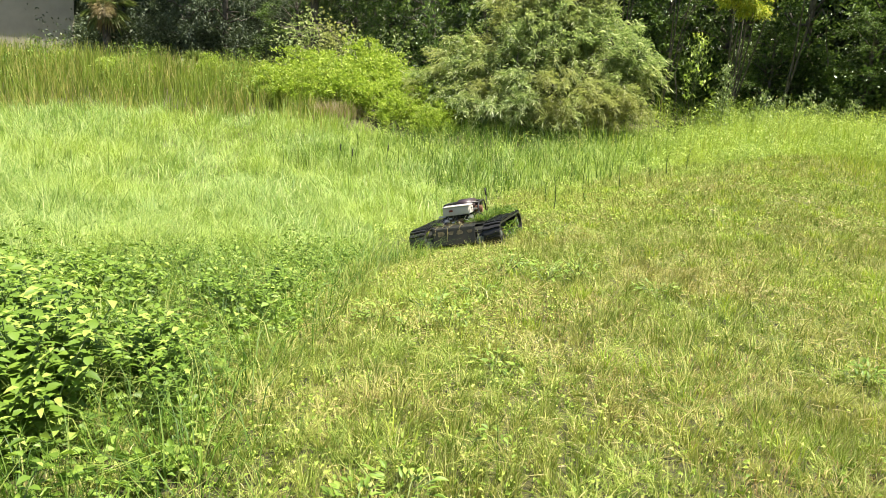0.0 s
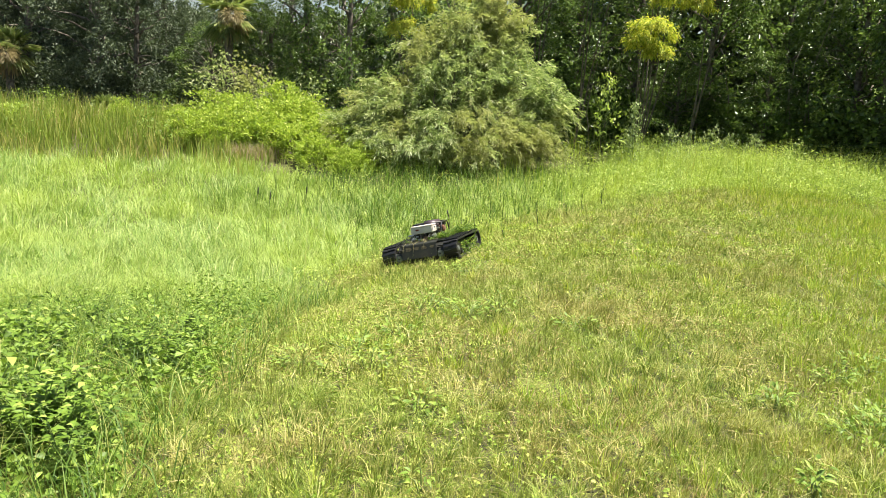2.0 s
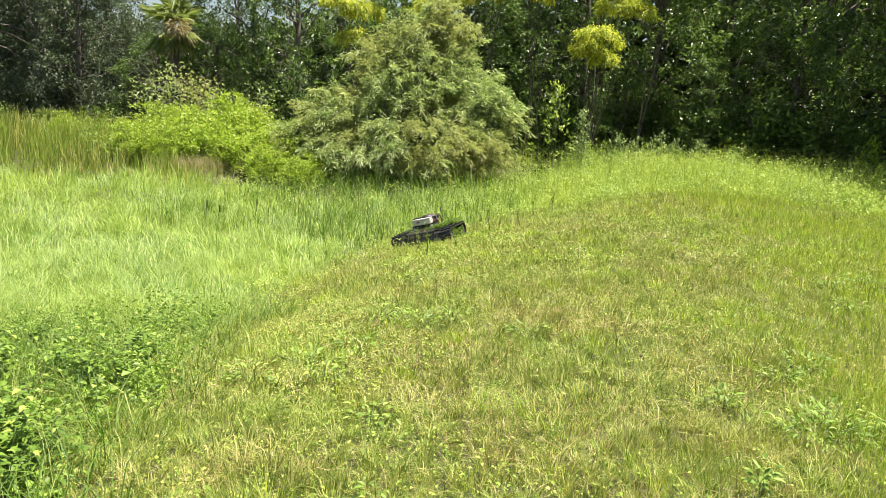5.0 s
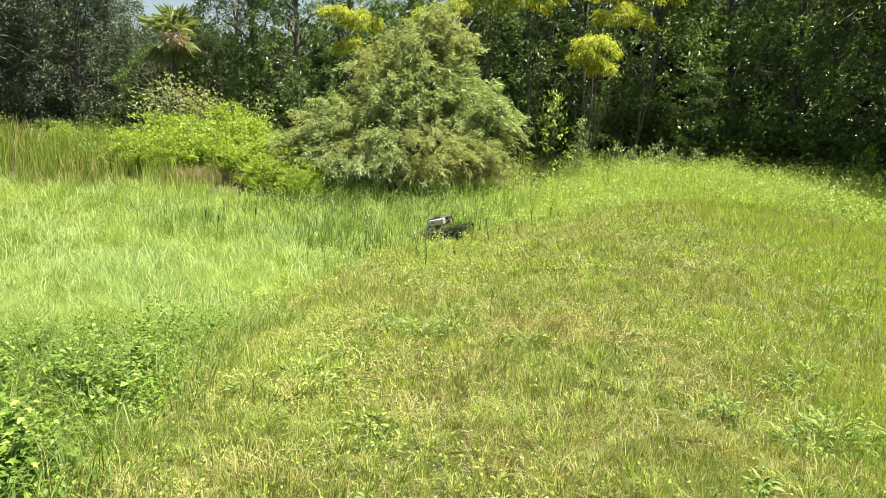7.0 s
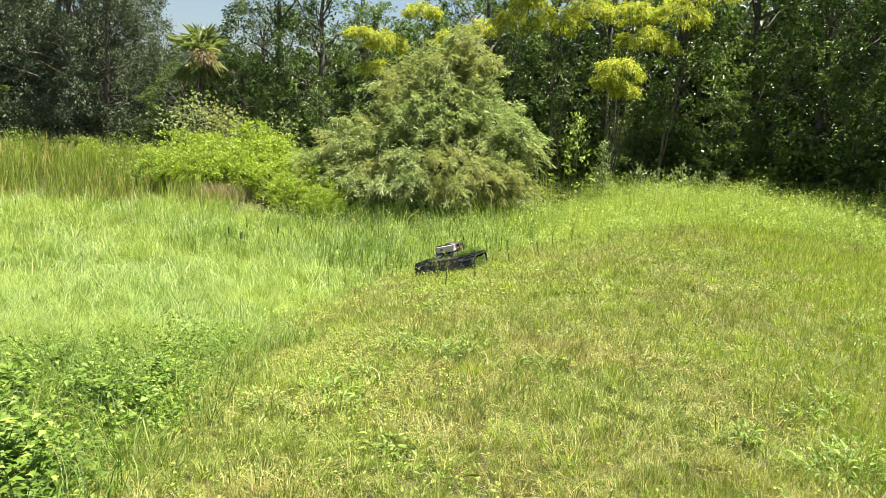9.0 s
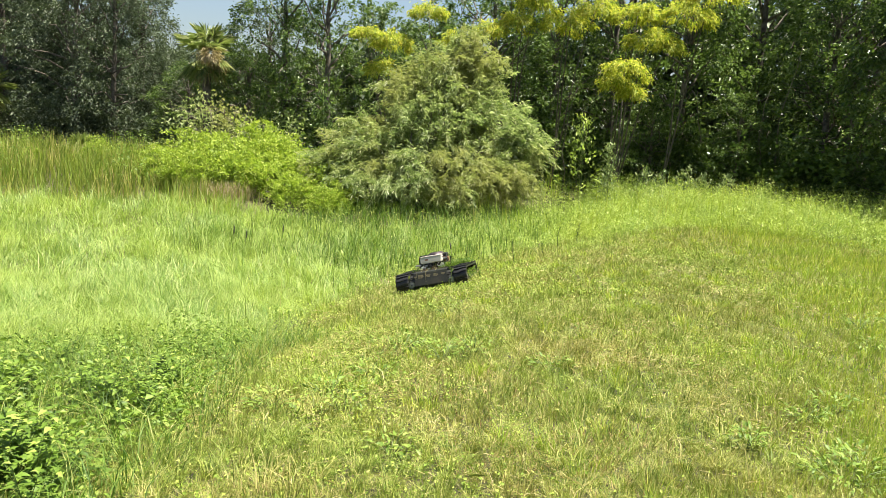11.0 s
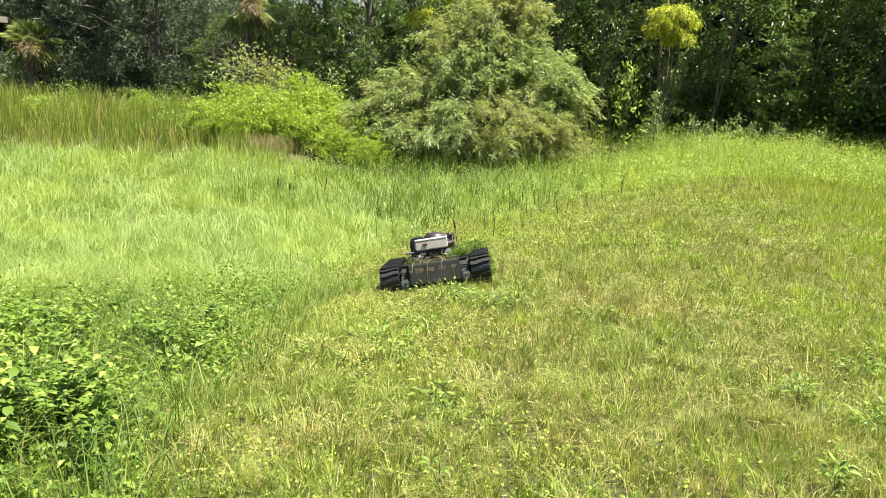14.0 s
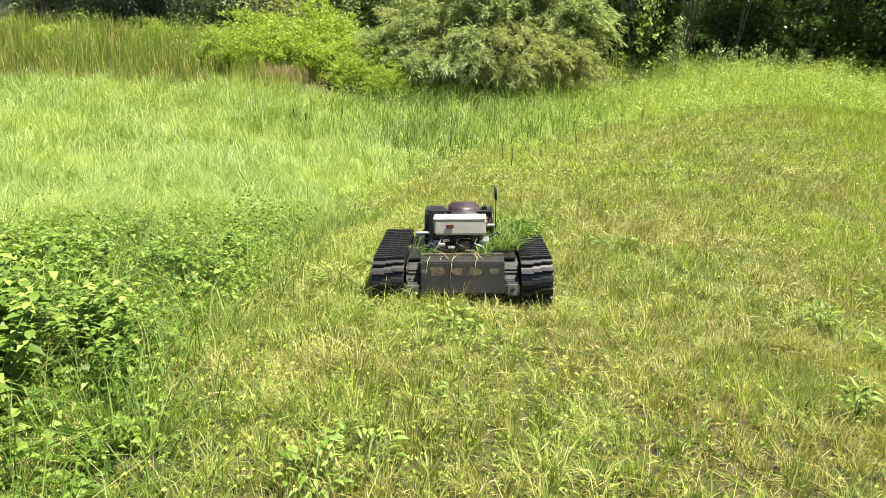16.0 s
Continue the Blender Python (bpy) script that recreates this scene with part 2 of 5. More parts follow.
def wide_leaf(p, d, up, length, width):
    """Ovate leaves with a midrib, a rounded outline and a bent tip."""
    n = len(p)
    d = d / (np.linalg.norm(d, axis=1, keepdims=True) + 1e-9)
    s = np.cross(d, up)
    s /= np.linalg.norm(s, axis=1, keepdims=True) + 1e-9
    nr = np.cross(s, d)
    L, W = length[:, None], width[:, None]
    z = np.array([0, 0, 1.0])
    m1, m2, tip = p + d * L * 0.3, p + d * L * 0.65 - z * L * 0.05, p + d * L - z * L * 0.2
    l1, l2 = m1 - s * W * 0.5 + nr * W * 0.16, m2 - s * W * 0.36 + nr * W * 0.1
    r1, r2 = m1 + s * W * 0.5 + nr * W * 0.16, m2 + s * W * 0.36 + nr * W * 0.1
    v = np.stack([p, m1, m2, tip, l1, l2, r1, r2], 1).reshape(-1, 3)
    f = np.array([[0, 4, 1], [4, 5, 2], [4, 2, 1], [5, 3, 2], [0, 1, 6], [6, 2, 7], [6, 1, 2], [7, 2, 3]])
    t = (f[None] + 8 * np.arange(n)[:, None, None]).reshape(-1, 3)
    return v, t


def tube(pts, r0, r1, sides=6):
    """A tapered tube along points."""
    pts = np.asarray(pts, float)
    k = len(pts)
    tang = np.gradient(pts, axis=0)
    tang /= np.linalg.norm(tang, axis=1, keepdims=True) + 1e-9
    ref = np.where(np.abs(tang[:, 2:3]) > 0.9, np.array([[1.0, 0, 0]]), np.array([[0, 0, 1.0]]))
    a = np.cross(tang, ref)
    a /= np.linalg.norm(a, axis=1, keepdims=True) + 1e-9
    b = np.cross(tang, a)
    ang = np.linspace(0, 2 * np.pi, sides, endpoint=False)
    rad = np.linspace(r0, r1, k)[:, None, None]
    ring = pts[:, None] + rad * (np.cos(ang)[None, :, None] * a[:, None] + np.sin(ang)[None, :, None] * b[:, None])
    v = np.concatenate([ring.reshape(-1, 3), pts[:1], pts[-1:]])
    t = []
    for i in range(k - 1):
        for j in range(sides):
            q, r_ = i * sides + j, i * sides + (j + 1) % sides
            t += [(q, r_, r_ + sides), (q, r_ + sides, q + sides)]
    for j in range(sides):
        t.append((k * sides, (j + 1) % sides, j))
        t.append((k * sides + 1, (k - 1) * sides + j, (k - 1) * sides + (j + 1) % sides))
    return v, np.array(t)


def mesh_part(name, data, material, parent=None, label="", smooth=False):
    """One mesh object from (points, triangles), under a thing if one is given."""
    me = tri_mesh(name, *data)
    me.materials.append(material)
    if smooth:
        me.polygons.foreach_set("use_smooth", np.ones(len(me.polygons), bool))
    ob = new(name, me)
    if parent:
        ob.parent = parent
    return tagged(ob, label)


def part(name, bm, material, parent=None, label="", smooth=False):
    me = bpy.data.meshes.new(name)
    bm.to_mesh(me)
    bm.free()
    me.materials.append(material)
    if smooth:
        me.polygons.foreach_set("use_smooth", np.ones(len(me.polygons), bool))
    ob = new(name, me)
    if parent:
        ob.parent = parent
    return tagged(ob, label)


def scatter(n, x0, x1, y0, y1, keep):
    """Points on the ground inside a stretch of the plan; keep(x, y) gives the share that stays."""
    x, y = rng.uniform(x0, x1, n), rng.uniform(y0, y1, n)
    ok = rng.uniform(0, 1, n) < keep(x, y)
    x, y = x[ok], y[ok]
    return np.stack([x, y, gz(x, y) - 0.01], -1)


def cell(x, y, size, salt=0.0):
    """A chance number from 0 to 1 for each small square of the plan."""
    v = np.sin(np.floor(x / size) * 12.9898 + np.floor(y / size) * 78.233 + salt) * 43758.5453
    return v - np.floor(v)


def tufted(p, size, pull):
    """Draws points together into tufts; gives the points and the way outwards from each tuft's middle."""
    ix, iy = np.floor(p[:, 0] / size), np.floor(p[:, 1] / size)
    cx = (ix + 0.5 + 0.9 * (cell(ix + 0.5, iy + 0.5, 1.0, 11.0) - 0.5)) * size
    cy = (iy + 0.5 + 0.9 * (cell(ix + 0.5, iy + 0.5, 1.0, 23.0) - 0.5)) * size
    dx, dy = p[:, 0] - cx, p[:, 1] - cy
    x, y = p[:, 0] - pull * dx, p[:, 1] - pull * dy
    return np.stack([x, y, gz(x, y) - 0.01], -1), np.arctan2(dy, dx)


def wave(x, y, s=1.0):
    """A smooth uneven field between 0 and 1."""
    return 0.5 + 0.25 * (np.sin(1.7 * s * x + 0.6 * s * y) + np.sin(2.3 * s * y - 1.1 * s * x + 1.0) * 0.6 + np.sin(4.1 * s * x + 3.7 * s * y) * 0.4)


# ---- ground ----
def ground():
    def grid(x, y):
        xx, yy = np.meshgrid(x, y)
        v = np.stack([xx, yy, gz(xx, yy)], -1).reshape(-1, 3)
        nx, ny = len(x), len(y)
        i = (np.arange(ny - 1)[:, None] * nx + np.arange(nx - 1)[None]).ravel()
        return v, np.concatenate([np.stack([i, i + 1, i + nx + 1], 1), np.stack([i, i + nx + 1, i + nx], 1)])
    x = np.concatenate([[-900, -400, -150, -80, -50], np.arange(-32, 32, 0.4), [32, 50, 80, 150, 400, 900]])
    y = np.concatenate([[-900, -300, -100, -40, -15], np.arange(-6, 46, 0.4), [46, 60, 90, 150, 400, 900]])
    tagged(mesh_part("ground", grid(x, y), M["soil"], smooth=True), "straw-littered brown soil under the grass", kind="structure")


ground()


# ---- grass and low growth ----
def far_end(x):
    """Where the mown strip ends."""
    return 18.4 + 0.5 * np.sin(1.3 * x) - 0.5 * np.clip(x - 5, 0, 4)


def mown_share(x, y):
    s = x - edge(y) + 0.25 * np.sin(2.2 * y) * np.sin(5 * y + 1)
    r = np.interp(y, ROUGH_Y, ROUGH_X) + 0.3 * np.sin(2 * y) - x
    return (s > np.interp(y, CUT_Y, CUT_S)) * (y < far_end(x)) * np.clip(0.6 + 0.8 * r, 0.5, 1)


def stuff(name, data, material, label):
    return tagged(mesh_part(name, data, material), label, kind="stuff")


def mown_grass():
    out = []
    for n, x0, x1, y0, y1, hs, ws in ((84000, -2.4, 3.2, 1.3, 4.6, 0.95, 0.95), (96000, -2.8, 6.0, 4.6, 9.5, 1.0, 1.25)):
        p, outward = tufted(scatter(n, x0, x1, y0, y1, mown_share), 0.15 if y0 < 4 else 0.19, 0.4 if y0 < 4 else 0.28)
        k = len(p)
        tall = np.where(rng.uniform(0, 1, k) < 0.03, 1.8, 1.0)
        q = p[:, :2] + rng.normal(0, 0.02, (k, 2))
        h = rng.gamma(6, 0.0145, k) * hs * (0.55 + 0.6 * wave(p[:, 0], p[:, 1], 1.3)) * (0.3 + 1.35 * cell(q[:, 0], q[:, 1], 0.11)) * tall
        az = np.where(rng.uniform(0, 1, k) < 0.6, outward + rng.normal(0, 0.5, k), 6.28 * cell(q[:, 0], q[:, 1], 0.11, 2.0) + rng.normal(0, 0.9, k))
        lean = rng.uniform(0.1, 0.8, k) + 1.0 * cell(q[:, 0], q[:, 1], 0.16, 5.0)
        out.append(blades(p, h, rng.uniform(0.0025, 0.006, k) * ws, az, lean))
    for n, x0, x1, y0, y1, hs, ws in ((110000, -2.4, 3.2, 1.3, 4.6, 1.0, 1.3), (150000, -2.8, 6.0, 4.6, 9.5, 1.1, 1.9), (150000, -2.8, 8.5, 9.5, 14.5, 1.2, 2.8), (130000, -1.5, 9, 14.5, 19.8, 1.4, 3.8)):
        p, outward = tufted(scatter(n, x0, x1, y0, y1, mown_share), np.interp(y0, [1, 5, 15], [0.13, 0.17, 0.22]), 0.42 if y0 < 4 else 0.22)
        k = len(p)
        q = p[:, :2] + rng.normal(0, 0.025, (k, 2))
        h = rng.uniform(0.035, 0.12, k) * hs * (0.45 + 1.1 * cell(q[:, 0], q[:, 1], 0.13, 4.0)) * (0.6 + 0.7 * wave(p[:, 0], p[:, 1], 1.7))
        s = p[:, 0] - edge(p[:, 1])
        h = h * (1 + 0.25 * (y0 > 9) * np.exp(-((s + 0.1) / 0.9) ** 2))   # left longer along the brow of the bank
        az = outward + rng.normal(0, 0.7, k)
        out.append(spikes(p, h, rng.uniform(0.002, 0.005, k) * ws, az, np.abs(rng.normal(0.25, 0.35, k)) + (0.6 + 0.25 * (y0 > 4)) * cell(q[:, 0], q[:, 1], 0.17, 9.0)))
    stuff("mown_grass", joined(*out), M["mown"], "short mown grass, half green and half dry straw")
    # clippings that lie flat on it
    out = []
    for n, x0, x1, y0, y1, ws in ((12000, -2, 3.2, 1.2, 4.6, 0.65), (40000, -3, 6.5, 4.6, 9.5, 1.0), (56000, -3, 9, 9.5, 19, 1.6)):
        p = scatter(n, x0, x1, y0, y1, lambda x, y: mown_share(x, y) * np.clip(0.2 + 0.5 * (wave(x + 3, y, 1.1) > 0.5) + 1.4 * np.exp(-((x - edge(y) - np.interp(y, CUT_Y, CUT_S) - 0.45) / 0.28) ** 2) * (y > 4), 0, 1))
        k = len(p)
        p[:, 2] += rng.uniform(0.02, 0.08, k)
        d = np.stack([rng.normal(0, 1, k), rng.normal(0, 1, k), rng.normal(0, 0.3, k)], -1)
        out.append(leaves(p, d, rng.gamma(5, 0.015, k), rng.uniform(0.003, 0.0065, k) * ws, 0.1, 0.0))
    stuff("grass_clippings", joined(*out), M["clip"], "dry cut stalks lying on the mown grass")
    # rusty brown dead grass in patches
    out = []
    for n, x0, x1, y0, y1, ws in ((18000, -1.8, 3.2, 1.3, 4.8, 1.1), (20000, -1.6, 6, 4.8, 10, 1.8), (9000, 0, 8, 10, 17, 2.8)):
        p = scatter(n, x0, x1, y0, y1, lambda x, y: mown_share(x, y) * (x - edge(y) > 0.5) * np.clip((wave(x + 7, y + 3, 1.5) - 0.47) * 5, 0, 1))
        k = len(p)
        out.append(blades(p, rng.uniform(0.03, 0.11, k), rng.uniform(0.0025, 0.0055, k) * ws, rng.uniform(0, 6.28, k), rng.uniform(0.3, 1.8, k)))
    stuff("dead_grass", joined(*out), M["thatch"], "rusty brown dead grass in patches")
    # greener tufts that sprang back
    c = scatter(560, -2.2, 9, 1.6, 18, lambda x, y: mown_share(x, y) * (0.25 + 0.75 * (wave(x, y, 0.8) > 0.5)))
    p = np.repeat(c, 46, 0)
    k = len(p)
    off = rng.normal(0, 0.055, (k, 2))
    p = p + np.concatenate([off, np.zeros((k, 1))], 1)
    az = np.arctan2(off[:, 1], off[:, 0]) + rng.normal(0, 0.5, k)
    ws = np.clip(p[:, 1] / 4.5, 1, 2.8)
    stuff("grass_tufts", blades(p, rng.uniform(0.06, 0.17, k), rng.uniform(0.004, 0.007, k) * ws, az, rng.uniform(0.3, 1.0, k)), M["rough"], "green grass tufts on the mown ground")
    # low clover-like leaves
    out = []
    for n, x0, x1, y0, y1, ls in ((16000, -2, 3.3, 1.2, 4.8, 1.0), (80000, -2.6, 6.5, 4.8, 10, 1.05), (130000, -2.6, 9, 10, 19, 1.4)):
        p = scatter(n, x0, x1, y0, y1, lambda x, y: mown_share(x, y) * np.clip(1.6 * (wave(x, y, 0.9) - 0.35) + 0.6 * np.exp(-((x - edge(y) - 0.6) / 0.7) ** 2), 0.15, 1))
        k = len(p)
        p[:, 2] += rng.uniform(0.01, 0.075, k) * (1 + 0.5 * (y0 > 9))
        d = np.stack([rng.normal(0, 1, k), rng.normal(0, 1, k), rng.uniform(0, 0.9, k) * (0.6 if y0 > 4 else 1)], -1)
        ln = rng.uniform(0.013, 0.031, k) * ls
        out.append(leaves(p, d, ln, ln * rng.uniform(0.45, 0.75, k)))
    stuff("low_weeds", joined(*out), M["clover"], "low leafy weeds cut short among the grass")


def rough_grass():
    out = []
    for n, x0, x1, y0, y1, ws in ((18000, 1.5, 5, 2, 6.5, 1.0), (30000, 2.4, 11.5, 6.5, 21, 2.0)):
        p = scatter(n, x0, x1, y0, y1, lambda x, y: np.clip((x - np.interp(y, ROUGH_Y, ROUGH_X)) * 0.9 + 0.25, 0, 1) * (y < far_end(x) + 1.5))
        k = len(p)
        h = rng.gamma(7, 0.018, k) * (0.5 + 0.9 * wave(p[:, 0], p[:, 1], 1.0))
        out.append(blades(p, h, rng.uniform(0.0035, 0.007, k) * ws, rng.uniform(0, 6.28, k), rng.uniform(0.05, 0.65, k)))
    for n, x0, x1, y0, y1, ws in ((40000, 1.5, 5.5, 2, 7, 1.4), (110000, 2.4, 11.5, 7, 21, 3.4)):
        p = scatter(n, x0, x1, y0, y1, lambda x, y: np.clip((x - np.interp(y, ROUGH_Y, ROUGH_X)) * 0.5 + 0.4, 0, 1) * (y < far_end(x) + 1.5) * (x < 0.62 * y + 0.8))
        k = len(p)
        h = rng.uniform(0.05, 0.16, k) * (0.5 + 0.9 * wave(p[:, 0], p[:, 1], 1.0))
        out.append(spikes(p, h, rng.uniform(0.003, 0.006, k) * ws, rng.uniform(0, 6.28, k), np.abs(rng.normal(0.4 if y0 < 5 else 0.75, 0.45, k))))
    stuff("rough_grass", joined(*out), M["rough"], "ankle-high yellow-green grass beside the mown strip")


def field_far(x):
    return np.interp(x, [-20, -14, -11, -8, -5.6, -3.2, -1, 0, 2, 3], [18, 19.2, 20.1, 20.5, 20.3, 19.4, 19.4, 20, 20.5, 20.5])


def field_grass():
    out = []
    def share(x, y):
        s = edge(y) - x + 0.15 * np.sin(3 * y) - np.clip(-0.7 - np.interp(y, CUT_Y, CUT_S), 0, 2)
        return (s > 0.35) * np.clip((s - 0.3) / 0.9, 0, 1) * (y < field_far(x)) * np.clip((y - 2.8) / 2.8 + (-2.5 - x) * 0.12, 0.05, 1) * (np.abs(x) < 0.75 * y + 1.5)
    for n, x0, x1, y0, y1, ws in ((66000, -9, 0, 2.6, 8.5, 1.25), (72000, -12, 1, 8.5, 12.5, 1.8), (94000, -17, 4, 12.5, 21, 2.7)):
        p = scatter(n, x0, x1, y0, y1, share)
        k = len(p)
        s = edge(p[:, 1]) - p[:, 0]
        h = rng.gamma(9, 0.040, k) * (0.6 + 0.7 * wave(p[:, 0], p[:, 1], 0.6)) * (0.75 + 0.5 * wave(p[:, 0] + 5, p[:, 1], 2.6)) * np.clip(0.1 + 0.42 * s, 0.3, 1.0)
        q = p[:, :2] + rng.normal(0, 0.05, (k, 2))
        h = h * (0.65 + 0.6 * cell(q[:, 0], q[:, 1], 0.3))
        az = 6.28 * cell(q[:, 0], q[:, 1], 0.24, 3.0) + rng.normal(0, 0.8, k) + wave(p[:, 0], p[:, 1], 0.45)
        out.append(blades(p, h, rng.uniform(0.003, 0.0065, k) * ws, az, rng.uniform(0.3, 1.0, k) + 0.9 * cell(q[:, 0], q[:, 1], 0.35, 7.0)))
    stuff("meadow_grass", joined(*out), M["field"], "knee-high fine pale green grass in the hollow")
    # seed stalks and darker rushes that stand out of it
    p = scatter(330, -13, 3, 7.5, 19.5, lambda x, y: (edge(y) - x > 0.4) * (edge(y) - x > 0.9) * (wave(x, y, 0.8) > 0.58) * (y < field_far(x)))
    k = len(p)
    stuff("rushes", blades(p, rng.uniform(0.45, 0.85, k), rng.uniform(0.006, 0.012, k), rng.uniform(0, 6.28, k), rng.uniform(0.05, 0.5, k)), M["long"],
          "darker rushes standing in clumps in the meadow")


def edge_weeds():
    """Leafy growth along the uncut side of the edge."""
    out, stems = [], []
    def share(x, y):
        s = edge(y) - x
        band = np.interp(y, [0, 3, 4.4, 6, 8, 12, 18], [5, 4.2, 3.2, 2.6, 1.9, 1.5, 1.5])
        return (s > np.interp(y, [6, 8], [0.02, 0.3])) * np.clip((band - s) * 0.55, 0, 1) * (0.35 + 0.65 * (wave(x, y, 1.4) > 0.42)) * (x > -0.75 * y - 1.2)
    for n, x0, x1, y0, y1, ls, per in ((1500, -5.5, -1, 1.6, 5.0, 1.0, 26), (1100, -5.5, -0.8, 5.0, 8.5, 0.8, 26), (1500, -3, 3.5, 8.5, 19, 0.62, 40)):
        p = scatter(n, x0, x1, y0, y1, share)
        k = len(p)
        s = edge(p[:, 1]) - p[:, 0]
        h = rng.uniform(0.14, 0.38, k) * np.clip(0.4 + s * 0.8, 0.4, 1.15) * (0.7 + 0.6 * wave(p[:, 0], p[:, 1], 1.1))
        b = np.repeat(p, per, 0)
        hh = np.repeat(h, per)
        f = rng.uniform(0.15, 1.0, len(b))
        b = b + np.stack([rng.normal(0, 0.06, len(b)), rng.normal(0, 0.06, len(b)), hh * f], -1)
        a = rng.uniform(0, 6.28, len(b))
        d = np.stack([np.cos(a), np.sin(a), rng.uniform(-0.2, 0.7, len(b))], -1)
        ln = rng.uniform(0.03, 0.075, len(b)) * ls
        out.append(leaves(b, d, ln, ln * rng.uniform(0.4, 0.65, len(b)), 0.25))
        stems.append(blades(np.repeat(p, 2, 0), np.repeat(h, 2) * 0.9, np.full(2 * k, 0.006 * ls), rng.uniform(0, 6.28, 2 * k), rng.uniform(0.1, 0.5, 2 * k)))
    stuff("edge_weeds", joined(*out[:2], *stems[:2]), M["weed"], "lush leafy green weeds along the uncut edge")
    stuff("bank_leaves", joined(*out[2:], *stems[2:]), M["weed_pale"], "bright leafy weeds mixed with grass on the bank")
    p = scatter(26000, -7.5, -0.7, 1.6, 8.5, lambda x, y: (edge(y) - x > -0.25) * (x > -0.75 * y - 1.2) * (0.4 + 0.6 * (wave(x + 1, y + 2, 1.6) > 0.5)))
    k = len(p)
    stuff("long_grass", blades(p, rng.uniform(0.2, 0.5, k), rng.uniform(0.003, 0.007, k), rng.uniform(0, 6.28, k), rng.uniform(0.5, 1.7, k)), M["long"],
          "long arching grass among the weeds")
    # broad arching blades in tufts close by
    c = scatter(60, -3.2, -0.8, 1.5, 4.2, lambda x, y: (edge(y) - x > -0.1) * (x > -0.72 * y - 0.8))
    p = np.repeat(c, 16, 0)
    k = len(p)
    off = rng.normal(0, 0.045, (k, 2))
    p = p + np.concatenate([off, np.zeros((k, 1))], 1)
    az = np.arctan2(off[:, 1], off[:, 0]) + rng.normal(0, 0.4, k)
    stuff("grass_tussocks", blades(p, rng.uniform(0.25, 0.52, k), rng.uniform(0.004, 0.008, k), az, rng.uniform(0.7, 1.7, k), 0.9), M["long"],
          "tussocks of broad arching grass blades")


def far_weeds():
    """The uncut patch between the mown strip and the trees, and the wild margin below the willow."""
    out = []
    def share(x, y):
        return (y > far_end(x) - 0.2 + 0.5 * rng.normal(0, 0.5, len(x))) * (x > edge(y) - 2.0) * (y < np.interp(x, [0, 3, 6, 9, 12], [24, 26, 27, 24, 21])) * (0.5 + 0.5 * (wave(x, y, 1.0) > 0.35))
    p = scatter(9000, 0, 13, 16, 27.5, share)
    k = len(p)
    h = rng.uniform(0.4, 0.95, k) * (0.6 + 0.7 * wave(p[:, 0], p[:, 1], 0.9)) * np.clip(0.35 + (p[:, 1] - far_end(p[:, 0])) * 0.4, 0.35, 1)
    per = 18
    b, hh = np.repeat(p, per, 0), np.repeat(h, per)
    b = b + np.stack([rng.normal(0, 0.07, len(b)), rng.normal(0, 0.07, len(b)), hh * rng.uniform(0.1, 1.0, len(b))], -1)
    a = rng.uniform(0, 6.28, len(b))
    d = np.stack([np.cos(a), np.sin(a), rng.uniform(0.1, 1.6, len(b))], -1)
    ln = rng.uniform(0.035, 0.095, len(b))
    out.append(leaves(b, d, ln, ln * rng.uniform(0.2, 0.4, len(b))))
    out.append(blades(np.repeat(p, 3, 0) + rng.normal(0, 0.08, (3 * k, 3)) * np.array([1, 1, 0]), np.repeat(h, 3) * rng.uniform(0.7, 1.3, 3 * k), np.full(3 * k, 0.009), rng.uniform(0, 6.28, 3 * k), rng.uniform(0, 0.8, 3 * k)))
    stuff("tall_weeds", joined(*out), M["weed_pale"], "bright waist-high weeds before the shaded trees")
    p = scatter(1500, 0.5, 12.5, 17.5, 27, lambda x, y: (y > far_end(x)) * (wave(x, y, 1.0) > 0.4) * (y < np.interp(x, [0, 3, 6, 9, 12], [24, 26, 26, 23, 20])))
    k = len(p)
    stuff("seed_stalks", blades(p, rng.uniform(0.6, 1.15, k), rng.uniform(0.012, 0.02, k), rng.uniform(0, 6.28, k), rng.uniform(0.05, 0.5, k)), M["rough"],
          "pale seeding stalks above the weeds")
    def margin(x, y):
        s = edge(y) - x
        return (s > 0.7) * np.clip(s - 0.6, 0, 1) * (s < 7.5) * (y > 14 - x * 0.3) * np.clip(0.25 + 0.75 * (wave(x, y, 1.2) > 0.45) + (y > 18.6), 0, 1)
    p = scatter(15000, -5.5, 5, 12, 22, margin)
    k = len(p)
    stuff("marsh_grass", blades(p, rng.uniform(0.25, 0.75, k), rng.uniform(0.008, 0.018, k), rng.uniform(0, 6.28, k), rng.uniform(0.2, 1.1, k)), M["long"],
          "taller darker green grass below the willow")
    p = scatter(4200, -5, 6, 8.5, 27, lambda x, y: (edge(y) - x > 0.15) * (y > 12.5 - x) * (0.3 + 0.7 * (x > 0)) * (0.12 + 0.88 * (y > 17.5)) * (0.4 + 0.6 * (wave(x, y, 1.3) > 0.4)))
    k, per = len(p), 16
    h = rng.uniform(0.15, 0.5, k) * np.clip(0.4 + 0.5 * (edge(p[:, 1]) - p[:, 0]), 0.4, 1)
    b, hh = np.repeat(p, per, 0), np.repeat(h, per)
    b = b + np.stack([rng.normal(0, 0.1, len(b)), rng.normal(0, 0.1, len(b)), hh * rng.uniform(0.1, 1.0, len(b))], -1)
    a = rng.uniform(0, 6.28, len(b))
    d = np.stack([np.cos(a), np.sin(a), rng.uniform(-0.1, 0.9, len(b))], -1)
